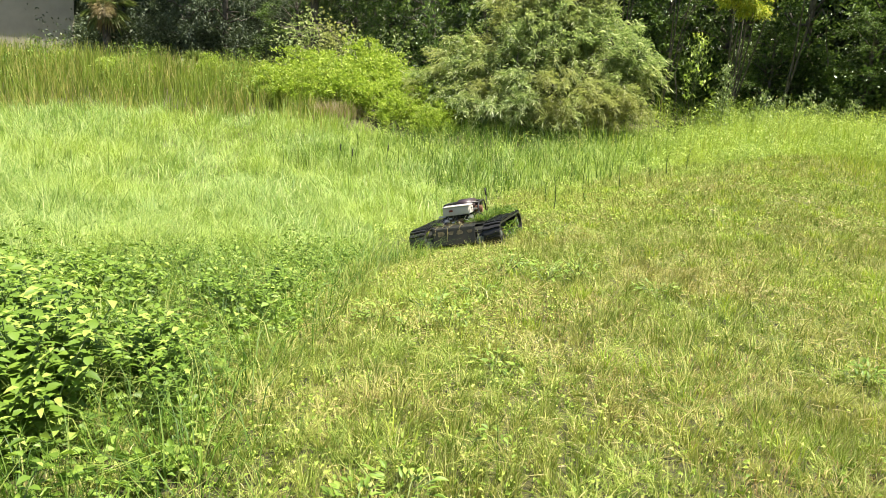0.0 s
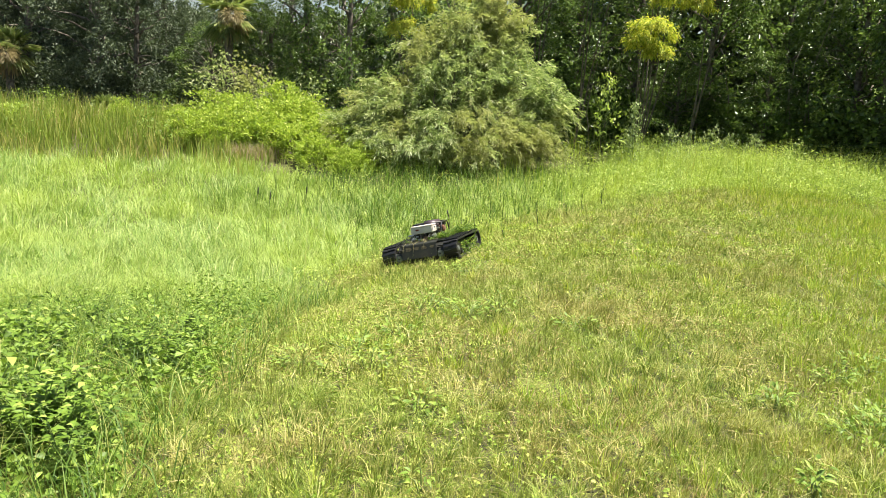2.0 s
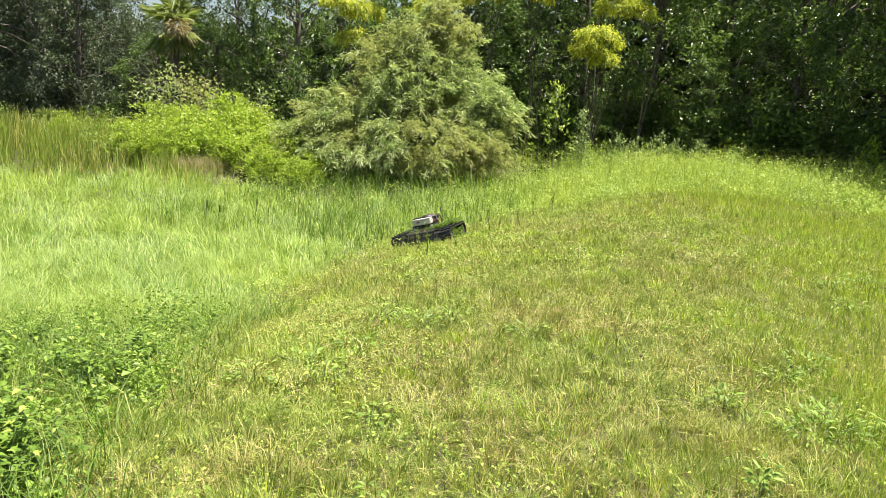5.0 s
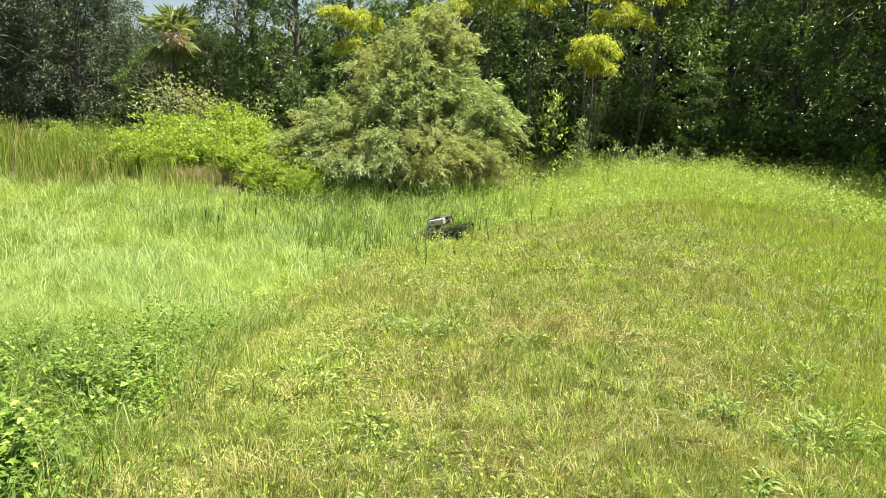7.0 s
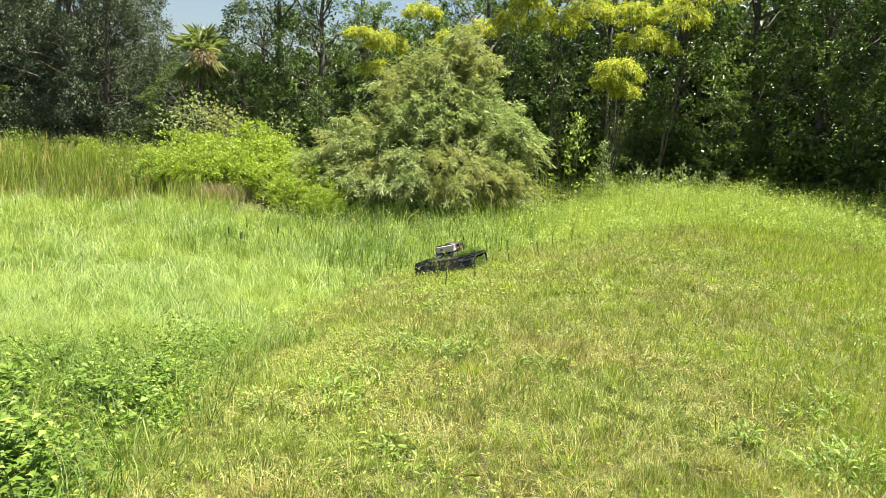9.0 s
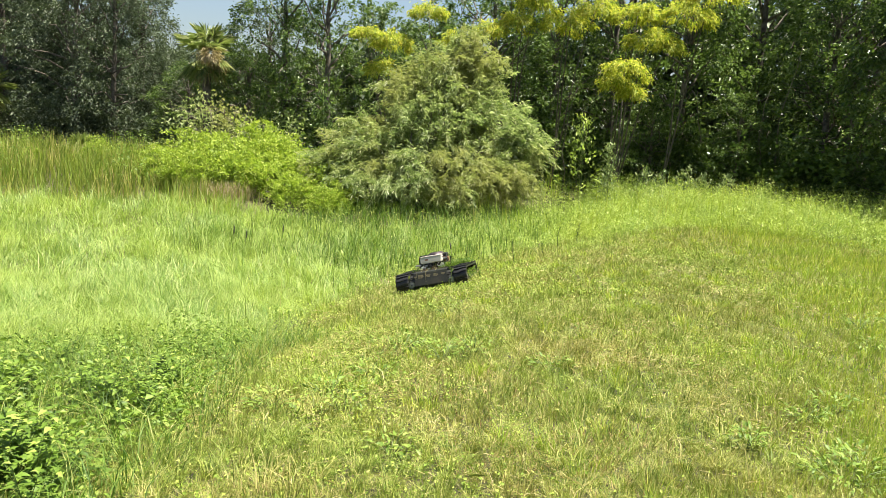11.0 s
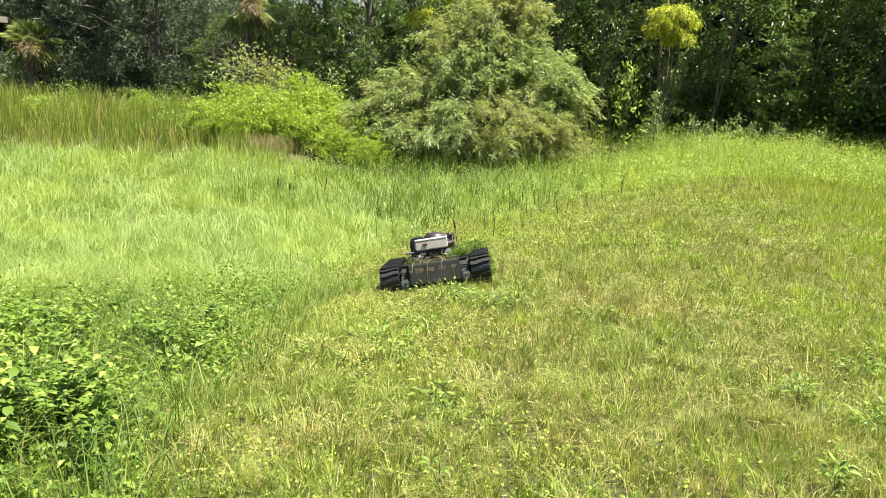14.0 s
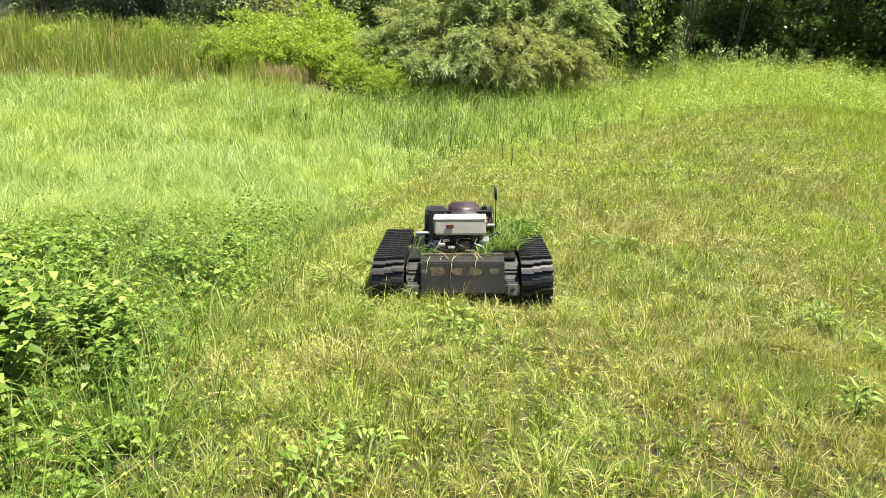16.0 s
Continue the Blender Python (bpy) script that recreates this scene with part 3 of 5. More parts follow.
    ln = rng.uniform(0.035, 0.08, len(b))
    stuff("bank_weeds", leaves(b, d, ln, ln * rng.uniform(0.3, 0.55, len(b))), M["weed_pale"], "leafy weeds on the bank below the willow")


def reeds():
    def share(x, y):
        return (y > field_far(x) - 0.8 + 0.6 * wave(x, y, 2.0)) * (0.4 + 0.6 * (wave(x, y, 1.5) > 0.4))
    p = scatter(30000, -24, -5.5, 17.5, 26.5, share)
    k = len(p)
    h = rng.uniform(0.4, 1.05, k) * np.clip(0.5 + (p[:, 1] - field_far(p[:, 0])) * 0.25, 0.5, 1.1)
    stuff("reeds", blades(p, h, rng.uniform(0.012, 0.03, k), rng.uniform(0, 6.28, k), rng.uniform(0.05, 0.65, k)), M["reed"],
          "yellowing reeds and marsh grass at the far side")
    p = scatter(240, -24, -6, 20.5, 26.5, lambda x, y: wave(x + 2, y, 1.1) > 0.55)
    per = 40
    b = np.repeat(p, per, 0)
    b = b + np.stack([rng.normal(0, 0.22, len(b)), rng.normal(0, 0.22, len(b)), rng.uniform(0.2, 1.15, len(b))], -1)
    d = rng.normal(0, 1, (len(b), 3)) + np.array([0, 0, 0.4])
    ln = rng.uniform(0.06, 0.12, len(b))
    stuff("marsh_weeds", leaves(b, d, ln, ln * 0.35), M["weed"], "leafy weeds scattered among the reeds")


# ---- shrubs and trees ----
def clumps(centres, radius, per, length, ratio, out_from, up=0.25, droop=0.15):
    """Leaves in loose clumps about centres, pointing outwards."""
    n = len(centres) * per
    c = np.repeat(centres, per, 0)
    off = rng.normal(0, 1, (n, 3)) * np.repeat(np.broadcast_to(radius, (len(centres),)), per)[:, None] * np.array([1, 1, 0.8]) * 0.55
    d = (c + off - out_from)
    d = d / (np.linalg.norm(d, axis=1, keepdims=True) + 1e-6) + rng.normal(0, 0.7, (n, 3)) + np.array([0, 0, up])
    ln = rng.uniform(0.6, 1.25, n) * length
    return leaves(c + off, d, ln, ln * ratio * rng.uniform(0.8, 1.2, n), droop)


def limbs(base, tips, r, sides=5, wobble=0.12):
    """A trunk with limbs that run from it out to the tips."""
    out = []
    for tip in tips:
        k = 5
        f = np.linspace(0, 1, k)[:, None]
        bend = base * (1 - f) + tip * f
        bend[:, 2] = base[2] + (tip[2] - base[2]) * f[:, 0] ** 0.8
        bend[1:-1] += rng.normal(0, wobble, (k - 2, 3))
        out.append(tube(bend, r, r * 0.2, sides))
    return joined(*out)


def tree(name, height, spread, n_boughs, sprigs, per, length, ratio, material, label, category="tree", low=0.06, lean=0.0, size=(0.4, 0.95)):
    """A broad tree: tapered trunk, limbs, and boughs with leaf sprigs on their upper and outer sides, dark gaps between."""
    thing = tagged(new(name), label, category, "trees of the wood's edge")
    top = np.array([lean, 0, height * 0.9])
    trunk = tube(np.stack([np.array([0, 0, -0.2]) + (top - [0, 0, -0.2]) * f + rng.normal(0, 0.06, 3) * (f > 0) for f in np.linspace(0, 1, 8)]), 0.16, 0.03, 8)
    z = np.linspace(low, 1, n_boughs) + rng.normal(0, 0.02, n_boughs)
    rad = spread * np.sqrt(np.clip(np.sin(np.pi * np.clip(z * 0.80 + 0.18, 0, 1)), 0.05, 1)) * rng.uniform(0.45, 1.0, n_boughs)
    a = np.arange(n_boughs) * 2.4 + rng.normal(0, 0.35, n_boughs)
    c = np.stack([rad * np.cos(a) + lean * z, rad * np.sin(a), z * height], -1)
    wood = [trunk]
    for q in c[::2]:
        b = np.array([lean * q[2] / height * 0.7, 0, q[2] * 0.75])
        wood.append(limbs(b, [q], 0.045))
    mesh_part("trunk", joined(*wood), M["bark"], thing, "grey-brown bark")
    # sprigs sit on each bough's dome
    r = rng.uniform(*size, n_boughs) * (1.15 - 0.45 * z)
    n = n_boughs * sprigs
    cc, rr = np.repeat(c, sprigs, 0), np.repeat(r, sprigs)
    u = rng.normal(0, 1, (n, 3)) + np.repeat(np.stack([np.cos(a), np.sin(a), np.full(n_boughs, 0.45)], -1), sprigs, 0) * 0.9
    u /= np.linalg.norm(u, axis=1, keepdims=True)
    tips = cc + u * rr[:, None] * np.array([1.1, 1.1, 0.62]) * rng.uniform(0.55, 1.12, n)[:, None]
    tips[:, 2] = np.maximum(tips[:, 2], 0.08)
    m = n * per
    d = np.repeat(u * np.array([1, 1, 0.6]) + rng.normal(0, 0.35, (n, 3)), per, 0) + rng.normal(0, 0.55, (m, 3)) + np.array([0, 0, 0.15])
    p = np.repeat(tips, per, 0) + rng.normal(0, 0.085, (m, 3))
    ln = rng.uniform(0.6, 1.25, m) * length
    mesh_part("crown", leaves(p, d, ln, ln * ratio * rng.uniform(0.8, 1.2, m), 0.25), material, thing)
    return thing


def put(thing, x, y, turn=0, sx=1.0, sz=1.0, dz=0.0):
    m = pose(x, y, float(gz(x, y)) + dz, 0, 0, turn) @ Matrix.Diagonal((sx, sx, sz, 1))
    return copy_thing(thing, m)


def woods():
    kinds = [tree("oak_tree", 8, 2.1, 66, 20, 13, 0.115, 0.5, M["oak"], "dark grey-green dense oak at the wood's edge"),
             tree("oak_tree", 8, 2.3, 66, 20, 13, 0.11, 0.5, M["oak"], "dark oak with a ragged crown reaching the ground"),
             tree("broadleaf_tree", 8, 2.3, 54, 17, 12, 0.135, 0.5, M["broad"], "glossy green broadleaf tree in shade"),
             tree("broadleaf_tree", 8, 2.1, 58, 17, 12, 0.125, 0.46, M["broad"], "tall glossy broadleaf tree with layered foliage")]
    rows = [  # kind, x, y, width, height
        (0, -24.5, 36, 1.2, 1.25), (1, -20.5, 36.5, 1.1, 1.2), (0, -17.4, 36.0, 1.05, 1.2), (1, -15.4, 32.6, 1.0, 1.15), (0, -13.4, 31.6, 0.9, 1.0),
        (0, -22.5, 40, 1.3, 1.3), (1, -17, 38, 1.3, 1.2), (0, -14.5, 37, 1.0, 0.9), (1, -11.2, 33.5, 0.8, 0.5), (3, -9.0, 33, 0.9, 0.5),
        (3, -6.7, 31, 0.95, 1.15), (2, -4.9, 29.6, 0.95, 1.08), (3, -3.2, 31, 0.8, 0.75), (2, -1.2, 31, 1.0, 0.68), (2, 1.0, 30.4, 1.1, 0.95),
        (3, 3.4, 30.6, 1.0, 1.15), (2, 5.6, 31.2, 1.1, 1.2), (3, 7.6, 28.6, 1.05, 1.15), (2, 9.9, 28.2, 1.2, 1.3), (3, 11.0, 25.0, 0.9, 0.85), (2, 12.2, 26.2, 1.2, 1.25),
        (2, 13.2, 23.0, 1.2, 1.2), (3, 8.6, 25.4, 0.55, 0.42), (2, 6.3, 27.0, 0.5, 0.4), (2, 13.8, 20.6, 1.1, 1.2), (3, 14.6, 18.0, 1.1, 1.2), (2, 12.2, 21.8, 0.8, 0.95), (3, 12.9, 18.9, 0.9, 1.0),
        (1, -8.5, 36, 1.2, 0.78), (2, -10.3, 31.0, 0.7, 0.42), (3, -7.9, 30.4, 0.6, 0.5), (3, 0.5, 36, 1.5, 0.95), (2, 7, 35.5, 1.5, 1.4), (2, 14.5, 29.5, 1.5, 1.4), (2, 18.5, 22.5, 1.4, 1.4)]
    for i, (k, x, y, sx, sz) in enumerate(rows):
        put(kinds[k], x, y, (i * 67) % 360, sx, sz)
    for t in kinds:
        for o in (*t.children_recursive, t):
            bpy.data.objects.remove(o)
    # dim undergrowth at the foot of the trees
    def undergrowth(name, n, xs, ys, depth, h, mat, label, ln, seed_low=0.05):
        f = rng.uniform(0, 1, n)
        x = np.interp(f, np.linspace(0, 1, len(xs)), xs) + rng.normal(0, 0.35, n)
        y = np.interp(f, np.linspace(0, 1, len(ys)), ys) + rng.uniform(0, depth, n)
        c = np.stack([x, y, gz(x, y) + rng.uniform(seed_low, 1, n) ** 1.3 * h * (0.6 + 0.6 * wave(x, y, 0.9))], -1)
        stuff(name, clumps(c, np.full(n, 0.4), 26, ln * 1.6, 0.5, c.mean(0) + np.array([0, 6, -2])), mat, label)
    undergrowth("undergrowth", 900, [-26, -16, -9], [32, 31, 30], 3.0, 1.7, M["oak"], "dim undergrowth below the oaks", 0.10)
    undergrowth("thicket", 170, [-9.2, -5.6], [26.4, 26.6], 1.6, 2.0, M["willow"], "dusty grey-green thicket behind the shrubs", 0.09, 0.3)
    undergrowth("undergrowth", 1500, [-7, 0, 5, 8, 10, 13, 15], [28.5, 28.5, 28, 25.5, 23, 20, 17], 3.0, 2.0, M["broad"], "shaded leafy undergrowth below the trees", 0.12)


def far_woods():
    """The wood goes on behind its edge."""
    n = 5200
    f = rng.uniform(0, 1, n)
    x = np.interp(f, [0, 0.25, 0.5, 0.75, 1], [-48, -20, 2, 20, 30]) + rng.normal(0, 1, n)
    y = np.interp(f, [0, 0.25, 0.5, 0.75, 1], [42, 41, 37, 33, 14]) + rng.uniform(0, 5, n)
    top = 4.0 + 1.6 * np.clip((x + 7) / 3, 0, 1) + 1.9 * np.clip((x - 2) / 6, 0, 1) + 3 * np.clip((-17 - x) / 6, 0, 1)
    c = np.stack([x, y, gz(x, y) + rng.uniform(0, 1, n) * top], -1)
    stuff("far_woods", clumps(c, np.full(n, 0.9), 16, 0.55, 0.55, np.array([0, 80, 0.0])), M["oak"], "dim wood behind the first trees")


def willow():
    thing = tagged(new("willow_bush"), "tall silvery green willow bush with narrow leaves", "bush")
    # each mound: x, towards the meadow, height, width, half height, shoots
    mounds = [(0.75, 0.1, 4.1, 0.5, 0.75, 55), (1.4, 0.1, 3.75, 0.42, 0.4, 26), (0.75, -0.1, 3.0, 0.85, 0.6, 90), (0.15, 0.0, 3.45, 0.8, 0.85, 110), (-0.8, 0.1, 2.85, 0.7, 0.75, 80), (0.0, -0.35, 2.15, 1.3, 1.0, 180), (1.7, -0.2, 2.0, 0.95, 0.95, 130),
              (2.5, -0.2, 1.75, 0.6, 0.55, 50), (0.5, -1.0, 0.85, 1.7, 0.8, 240), (1.95, -0.6, 0.75, 0.85, 0.7, 110), (-1.75, -0.5, 1.35, 0.9, 0.95, 150), (-2.4, -0.7, 0.75, 0.9, 0.75, 120), (-1.0, -1.2, 0.55, 1.3, 0.55, 110)]
    c = []
    for mx, my, mz, rx, rz, k in mounds:
        u = rng.normal(0, 1, (k, 3))
        u /= np.linalg.norm(u, axis=1, keepdims=True)
        c.append(np.array([mx, my, mz]) + u * np.array([rx, rx * 0.85, rz]) * (rng.uniform(0.35, 1.0, k) ** 0.5 * rng.uniform(0.8, 1.15, k))[:, None])
    c = np.concatenate(c)
    c[:, 2] = np.abs(c[:, 2]) + 0.06
    c = rng.permutation(c)
    n = len(c)
    for q in c[:44]:
        mesh_part("stem", limbs(np.array([rng.normal(0, 0.2), rng.normal(0, 0.2), -0.1]), [q], 0.035, 5, 0.16), M["bark"], thing, "thin grey-brown stem")
    # narrow leaves along arching shoots
    per = 56
    m = n * per
    out = rng.normal(0, 0.75, (n, 3)) + c * np.array([0.45, 0.45, 0.0]) + np.array([0, -0.25, 0.6])
    out /= np.linalg.norm(out, axis=1, keepdims=True)
    shoot = np.repeat(out, per, 0)
    f = rng.uniform(-0.35, 1, m)
    p = np.repeat(c, per, 0) + shoot * (f * 0.55)[:, None] - np.array([0, 0, 0.22]) * (np.maximum(f, 0) ** 2)[:, None] + rng.normal(0, 0.045, (m, 3))
    d = shoot * 0.8 + rng.normal(0, 0.5, (m, 3)) - np.array([0, 0, 0.35]) * np.maximum(f, 0)[:, None]
    ln = rng.uniform(0.09, 0.19, m)
    mesh_part("crown", leaves(p, d, ln, ln * rng.uniform(0.13, 0.19, m), 0.25), M["willow"], thing)
    thing.matrix_basis = pose(-0.75, 22.8, float(gz(-0.75, 22.8)))


def shrubs():
    """Bright shrubs beside the willow: a few stems each, leaves all over."""
    kinds = []
    for i in range(3):
        thing = tagged(new("shrub"), "bright yellow-green leafy shrub in full sun", "shrub", "bright shrubs beside the willow")
        n = 150
        z = rng.uniform(0.05, 1, n)
        a = rng.uniform(0, 6.28, n)
        r = np.interp(z, [0, 0.4, 0.8, 1], [0.8, 1.05, 0.8, 0.3]) * np.sqrt(rng.uniform(0.3, 1, n)) * (1 + 0.2 * np.sin(3 * a + i))
        c = np.stack([r * np.cos(a), r * np.sin(a), z * (1.6 + 0.25 * np.sin(5 * a + i) + rng.normal(0, 0.28, n))], -1)
        for q in c[:12]:
            mesh_part("stem", limbs(np.array([rng.normal(0, 0.1), rng.normal(0, 0.1), -0.1]), [q], 0.018, 4, 0.05), M["twig"], thing, "brown stem")
        mesh_part("foliage", clumps(c, rng.uniform(0.1, 0.26, n), 38, 0.135, 0.42, np.array([0, 0, 0.0]), 0.7), M["shrub"], thing)
        kinds.append(thing)
    rows = [(-7.6, 21.6, 0.75, 0.75), (-6.6, 20.9, 0.85, 0.85), (-6.2, 22.4, 1.0, 1.05), (-5.4, 21.2, 1.0, 1.0), (-4.6, 22.2, 1.05, 1.1), (-4.2, 20.7, 0.9, 0.85),
            (-3.4, 21.4, 1.0, 1.0), (-2.9, 20.2, 0.8, 0.8), (-2.4, 19.6, 0.6, 0.6), (-5.3, 23.6, 1.1, 1.3), (-7.3, 23.6, 1.0, 1.05), (-8.4, 23.2, 0.7, 0.65),
            (-10.2, 23.4, 0.6, 0.7), (-13.0, 22.4, 0.6, 0.55), (-11.5, 22.0, 0.4, 0.5), (-15.0, 23.0, 0.6, 0.55), (-17.5, 23.0, 0.6, 0.55), (-2.6, 18.9, 0.55, 0.6), (-3.5, 19.3, 0.6, 0.7)]
    for i, (x, y, sx, sz) in enumerate(rows):
        put(kinds[i % 3], x * 1.03 - 0.6, y + 1.7, i * 79 % 360, sx, sz * 0.66)
    for t in kinds:
        for o in (*t.children_recursive, t):
            bpy.data.objects.remove(o)


def sapling(x, y, h, r, mat, label, n=26, length=0.14, name="sapling"):
    """An upright young plant: one stem and whorls of leaves."""
    thing = tagged(new(name), label, "sapling")
    z = np.linspace(0.2, 1, n)
    a = np.arange(n) * 2.4
    q = r * rng.uniform(0.5, 1.1, n) * (1.2 - z)
    c = np.stack([q * np.cos(a), q * np.sin(a), z * h], -1)
    stem = [tube(np.stack([[0.05 * np.sin(5 * f), 0.04 * np.cos(4 * f), f * h - 0.05] for f in np.linspace(0, 1, 7)]), 0.016, 0.005, 5)]
    stem += [limbs(np.array([0, 0, b[2] * 0.85]), [b], 0.008, 4, 0.02) for b in c]
    mesh_part("stem", joined(*stem), M["stem"], thing)
    mesh_part("foliage", clumps(c, np.full(n, 0.13), 15, length, 0.4, np.array([0, 0, h * 0.3]), 0.5), mat, thing)
    thing.matrix_basis = pose(x, y, float(gz(x, y)))


def golden_trees():
    """Feathery yellow-green trees: thin pale trunks and flat layers of foliage high up."""
    spots = [[(-2.33, 26.00, 4.05, 0.63), (-2.52, 26.00, 3.21, 0.50), (-3.10, 26.00, 4.17, 0.50)],
             [(-0.54, 26.00, 4.19, 0.30), (-1.20, 26.00, 5.05, 0.50)],
             [(1.51, 24.90, 4.75, 0.51), (0.73, 24.90, 4.48, 0.40), (2.02, 24.90, 5.26, 0.56), (1.80, 24.90, 5.86, 0.70)],
             [(2.97, 24.90, 4.83, 0.80), (3.78, 24.90, 5.26, 0.64), (3.22, 24.90, 6.05, 0.87)],
             [(5.04, 24.90, 5.20, 0.71), (5.44, 24.90, 4.49, 0.67), (6.00, 24.90, 4.31, 0.51), (5.30, 27.00, 6.40, 1.00)],
             [(4.60, 23.70, 3.50, 0.60), (4.36, 23.70, 3.12, 0.42), (4.84, 23.70, 2.86, 0.38)],
             [(6.53, 24.90, 5.29, 0.88), (7.20, 24.90, 5.96, 0.78)],
             [(0.97, 24.90, 2.23, 0.29)]]
    for layers in spots:
        thing = tagged(new("golden_tree"), "slender tree with feathery golden-green leaf layers", "tree", "golden-leaved trees in the wood")
        x, y = layers[0][0], layers[0][1] + 1.5
        g = float(gz(x, y)) - 0.1
        wood, sets = [], []
        for bx, by, bz, lr in layers:
            lx, ly, lz = bx - x, by - y, bz - g
            wood.append(tube(np.stack([[lx * f**1.5 + 0.06 * np.sin(6 * f), ly * f + 0.05 * np.cos(5 * f), lz * f - 0.1] for f in np.linspace(0, 1, 8)]), 0.034, 0.01, 6))
            n = int(20 * (lr / 0.6) ** 1.5) + 8
            a, q = rng.uniform(0, 6.28, n), lr * np.sqrt(rng.uniform(0, 1, n))
            c = np.stack([lx + q * np.cos(a), ly + q * np.sin(a), lz + rng.normal(0, 0.06, n) + lr * 0.25 - 0.55 * lr * (q / lr) ** 2], -1)
            sets.append(clumps(c, np.full(n, 0.15), 80, 0.095, 0.32, np.array([lx, ly, lz + 0.1]), -0.2, 0.35))
        mesh_part("trunk", joined(*wood), M["bark"], thing, "thin pale grey trunk")
        mesh_part("crown", joined(*sets), M["golden"], thing)
        thing.matrix_basis = pose(x, y, g)


def palm_fan(a, tilt, r, dead):
    """A fan frond: its stalk and its pointed strips."""
    d = np.array([math.cos(a) * math.cos(tilt), math.sin(a) * math.cos(tilt), math.sin(tilt)])
    side = np.array([-math.sin(a), math.cos(a), 0])
    hub = d * r * 0.8
    pieces = [tube([np.zeros(3), hub * 0.5 + np.array([0, 0, 0.04]), hub], 0.012, 0.008, 4)]
    k = 26
    ang = np.linspace(-1.9, 1.9, k)
    dd = np.cos(ang)[:, None] * d + np.sin(ang)[:, None] * side + rng.normal(0, 0.06, (k, 3))
    ln = r * (0.75 + 0.25 * np.cos(ang)) * rng.uniform(0.85, 1.1, k)
    pieces.append(leaves(np.repeat(hub[None], k, 0), dd, ln, np.full(k, 0.055), 0.55 if dead else 0.28, 0.1))
    return joined(*pieces)


def palm(x, y, h, r, label):
    thing = tagged(new("palm_tree"), label, "palm tree")
    mesh_part("trunk", tube(np.stack([[0.03 * np.sin(4 * f), 0, f * h] for f in np.linspace(-0.05, 1, 9)]), 0.17, 0.14, 9), M["bark"], thing, "rough palm trunk")
    green = [palm_fan(i * 2.4, rng.uniform(0.1, 1.5), r, False) for i in range(15)] + [palm_fan(i * 2.4 + 1, rng.uniform(-1.0, -0.1), r * 0.85, False) for i in range(11)]
    dead = [palm_fan(rng.uniform(0, 6.28), rng.uniform(-1.35, -0.3), r * 0.65, True) for _ in range(8)]
    lift = np.array([0, 0, h])
    v, t = joined(*green)
    mesh_part("fronds", (v + lift, t), M["palm"], thing)
    v, t = joined(*dead)
    mesh_part("dead_fronds", (v + lift, t), M["dead"], thing, "hanging pale dead fronds")
    # dry flower sprays
    n = 900
    d = rng.normal(0, 1, (n, 3)) * np.array([0.7, 0.7, 0.6])
    mesh_part("flower_spray", leaves(lift + np.array([0.35, -0.75, -0.05]) + d * 0.24, d, np.full(n, 0.11), np.full(n, 0.02), 0.5), M["dead"], thing, "tan dry flower spray")
    thing.matrix_basis = pose(x, y, float(gz(x, y)))


def brush_pile():
    """Dead branches tangled in front of the palm, and the brown patch of dried stalks."""
    out = []
    for _ in range(150):
        a = np.array([rng.uniform(-9.2, -5.6), rng.uniform(25.5, 28.5), rng.uniform(0.2, 2.6)])
        a[2] = gz(a[0], a[1]) + 0.2 + 2.2 * rng.uniform(0, 1) * math.exp(-((a[0] + 7.6) / 1.6) ** 2)
        d = rng.normal(0, 1, 3) * np.array([1, 0.6, 0.7])
        L = rng.uniform(0.5, 1.3)
        q = [a + d * L * f * 0.6 + rng.normal(0, 0.07, 3) * (f > 0) + np.array([0, 0, -0.35 * f * f * L]) for f in np.linspace(0, 1, 6)]
        out.append(tube(q, 0.014, 0.004, 4))
    stuff("dead_branches", joined(*out), M["twig"], "tangle of bare grey dead branches and vines")
    p = np.stack([rng.normal(-6.1, 0.36, 1100), rng.normal(21.5, 0.2, 1100)], -1)
    p = np.concatenate([p, gz(p[:, 0], p[:, 1])[:, None]], 1)
    k = len(p)
    stuff("dry_ferns", blades(p, rng.uniform(0.3, 0.55, k), rng.uniform(0.008, 0.016, k), rng.uniform(0, 6.28, k), rng.uniform(0.1, 0.9, k)), M["dead"],
          "patch of dried brown stalks by the meadow")
    out = []
    for _ in range(26):   # bare vines and thin trunks inside the wood on the sunny side
        x = rng.uniform(2.5, 15)
        y = np.interp(x, [2.5, 8, 15], [28.4, 26.2, 18.5]) + rng.uniform(-0.4, 0.6)
        z = float(gz(x, y))
        h = rng.uniform(1.0, 5.5)
        q = [np.array([x + 0.25 * math.sin(3 * f + x) * h / 4 + rng.normal(0, 0.04), y + rng.normal(0, 0.04), z + h * f]) for f in np.linspace(0, 1, 8)]
        out.append(tube(q, rng.uniform(0.012, 0.04), 0.008, 5))
    stuff("bare_vines", joined(*out), M["twig"], "thin pale trunks and vines in the shade")


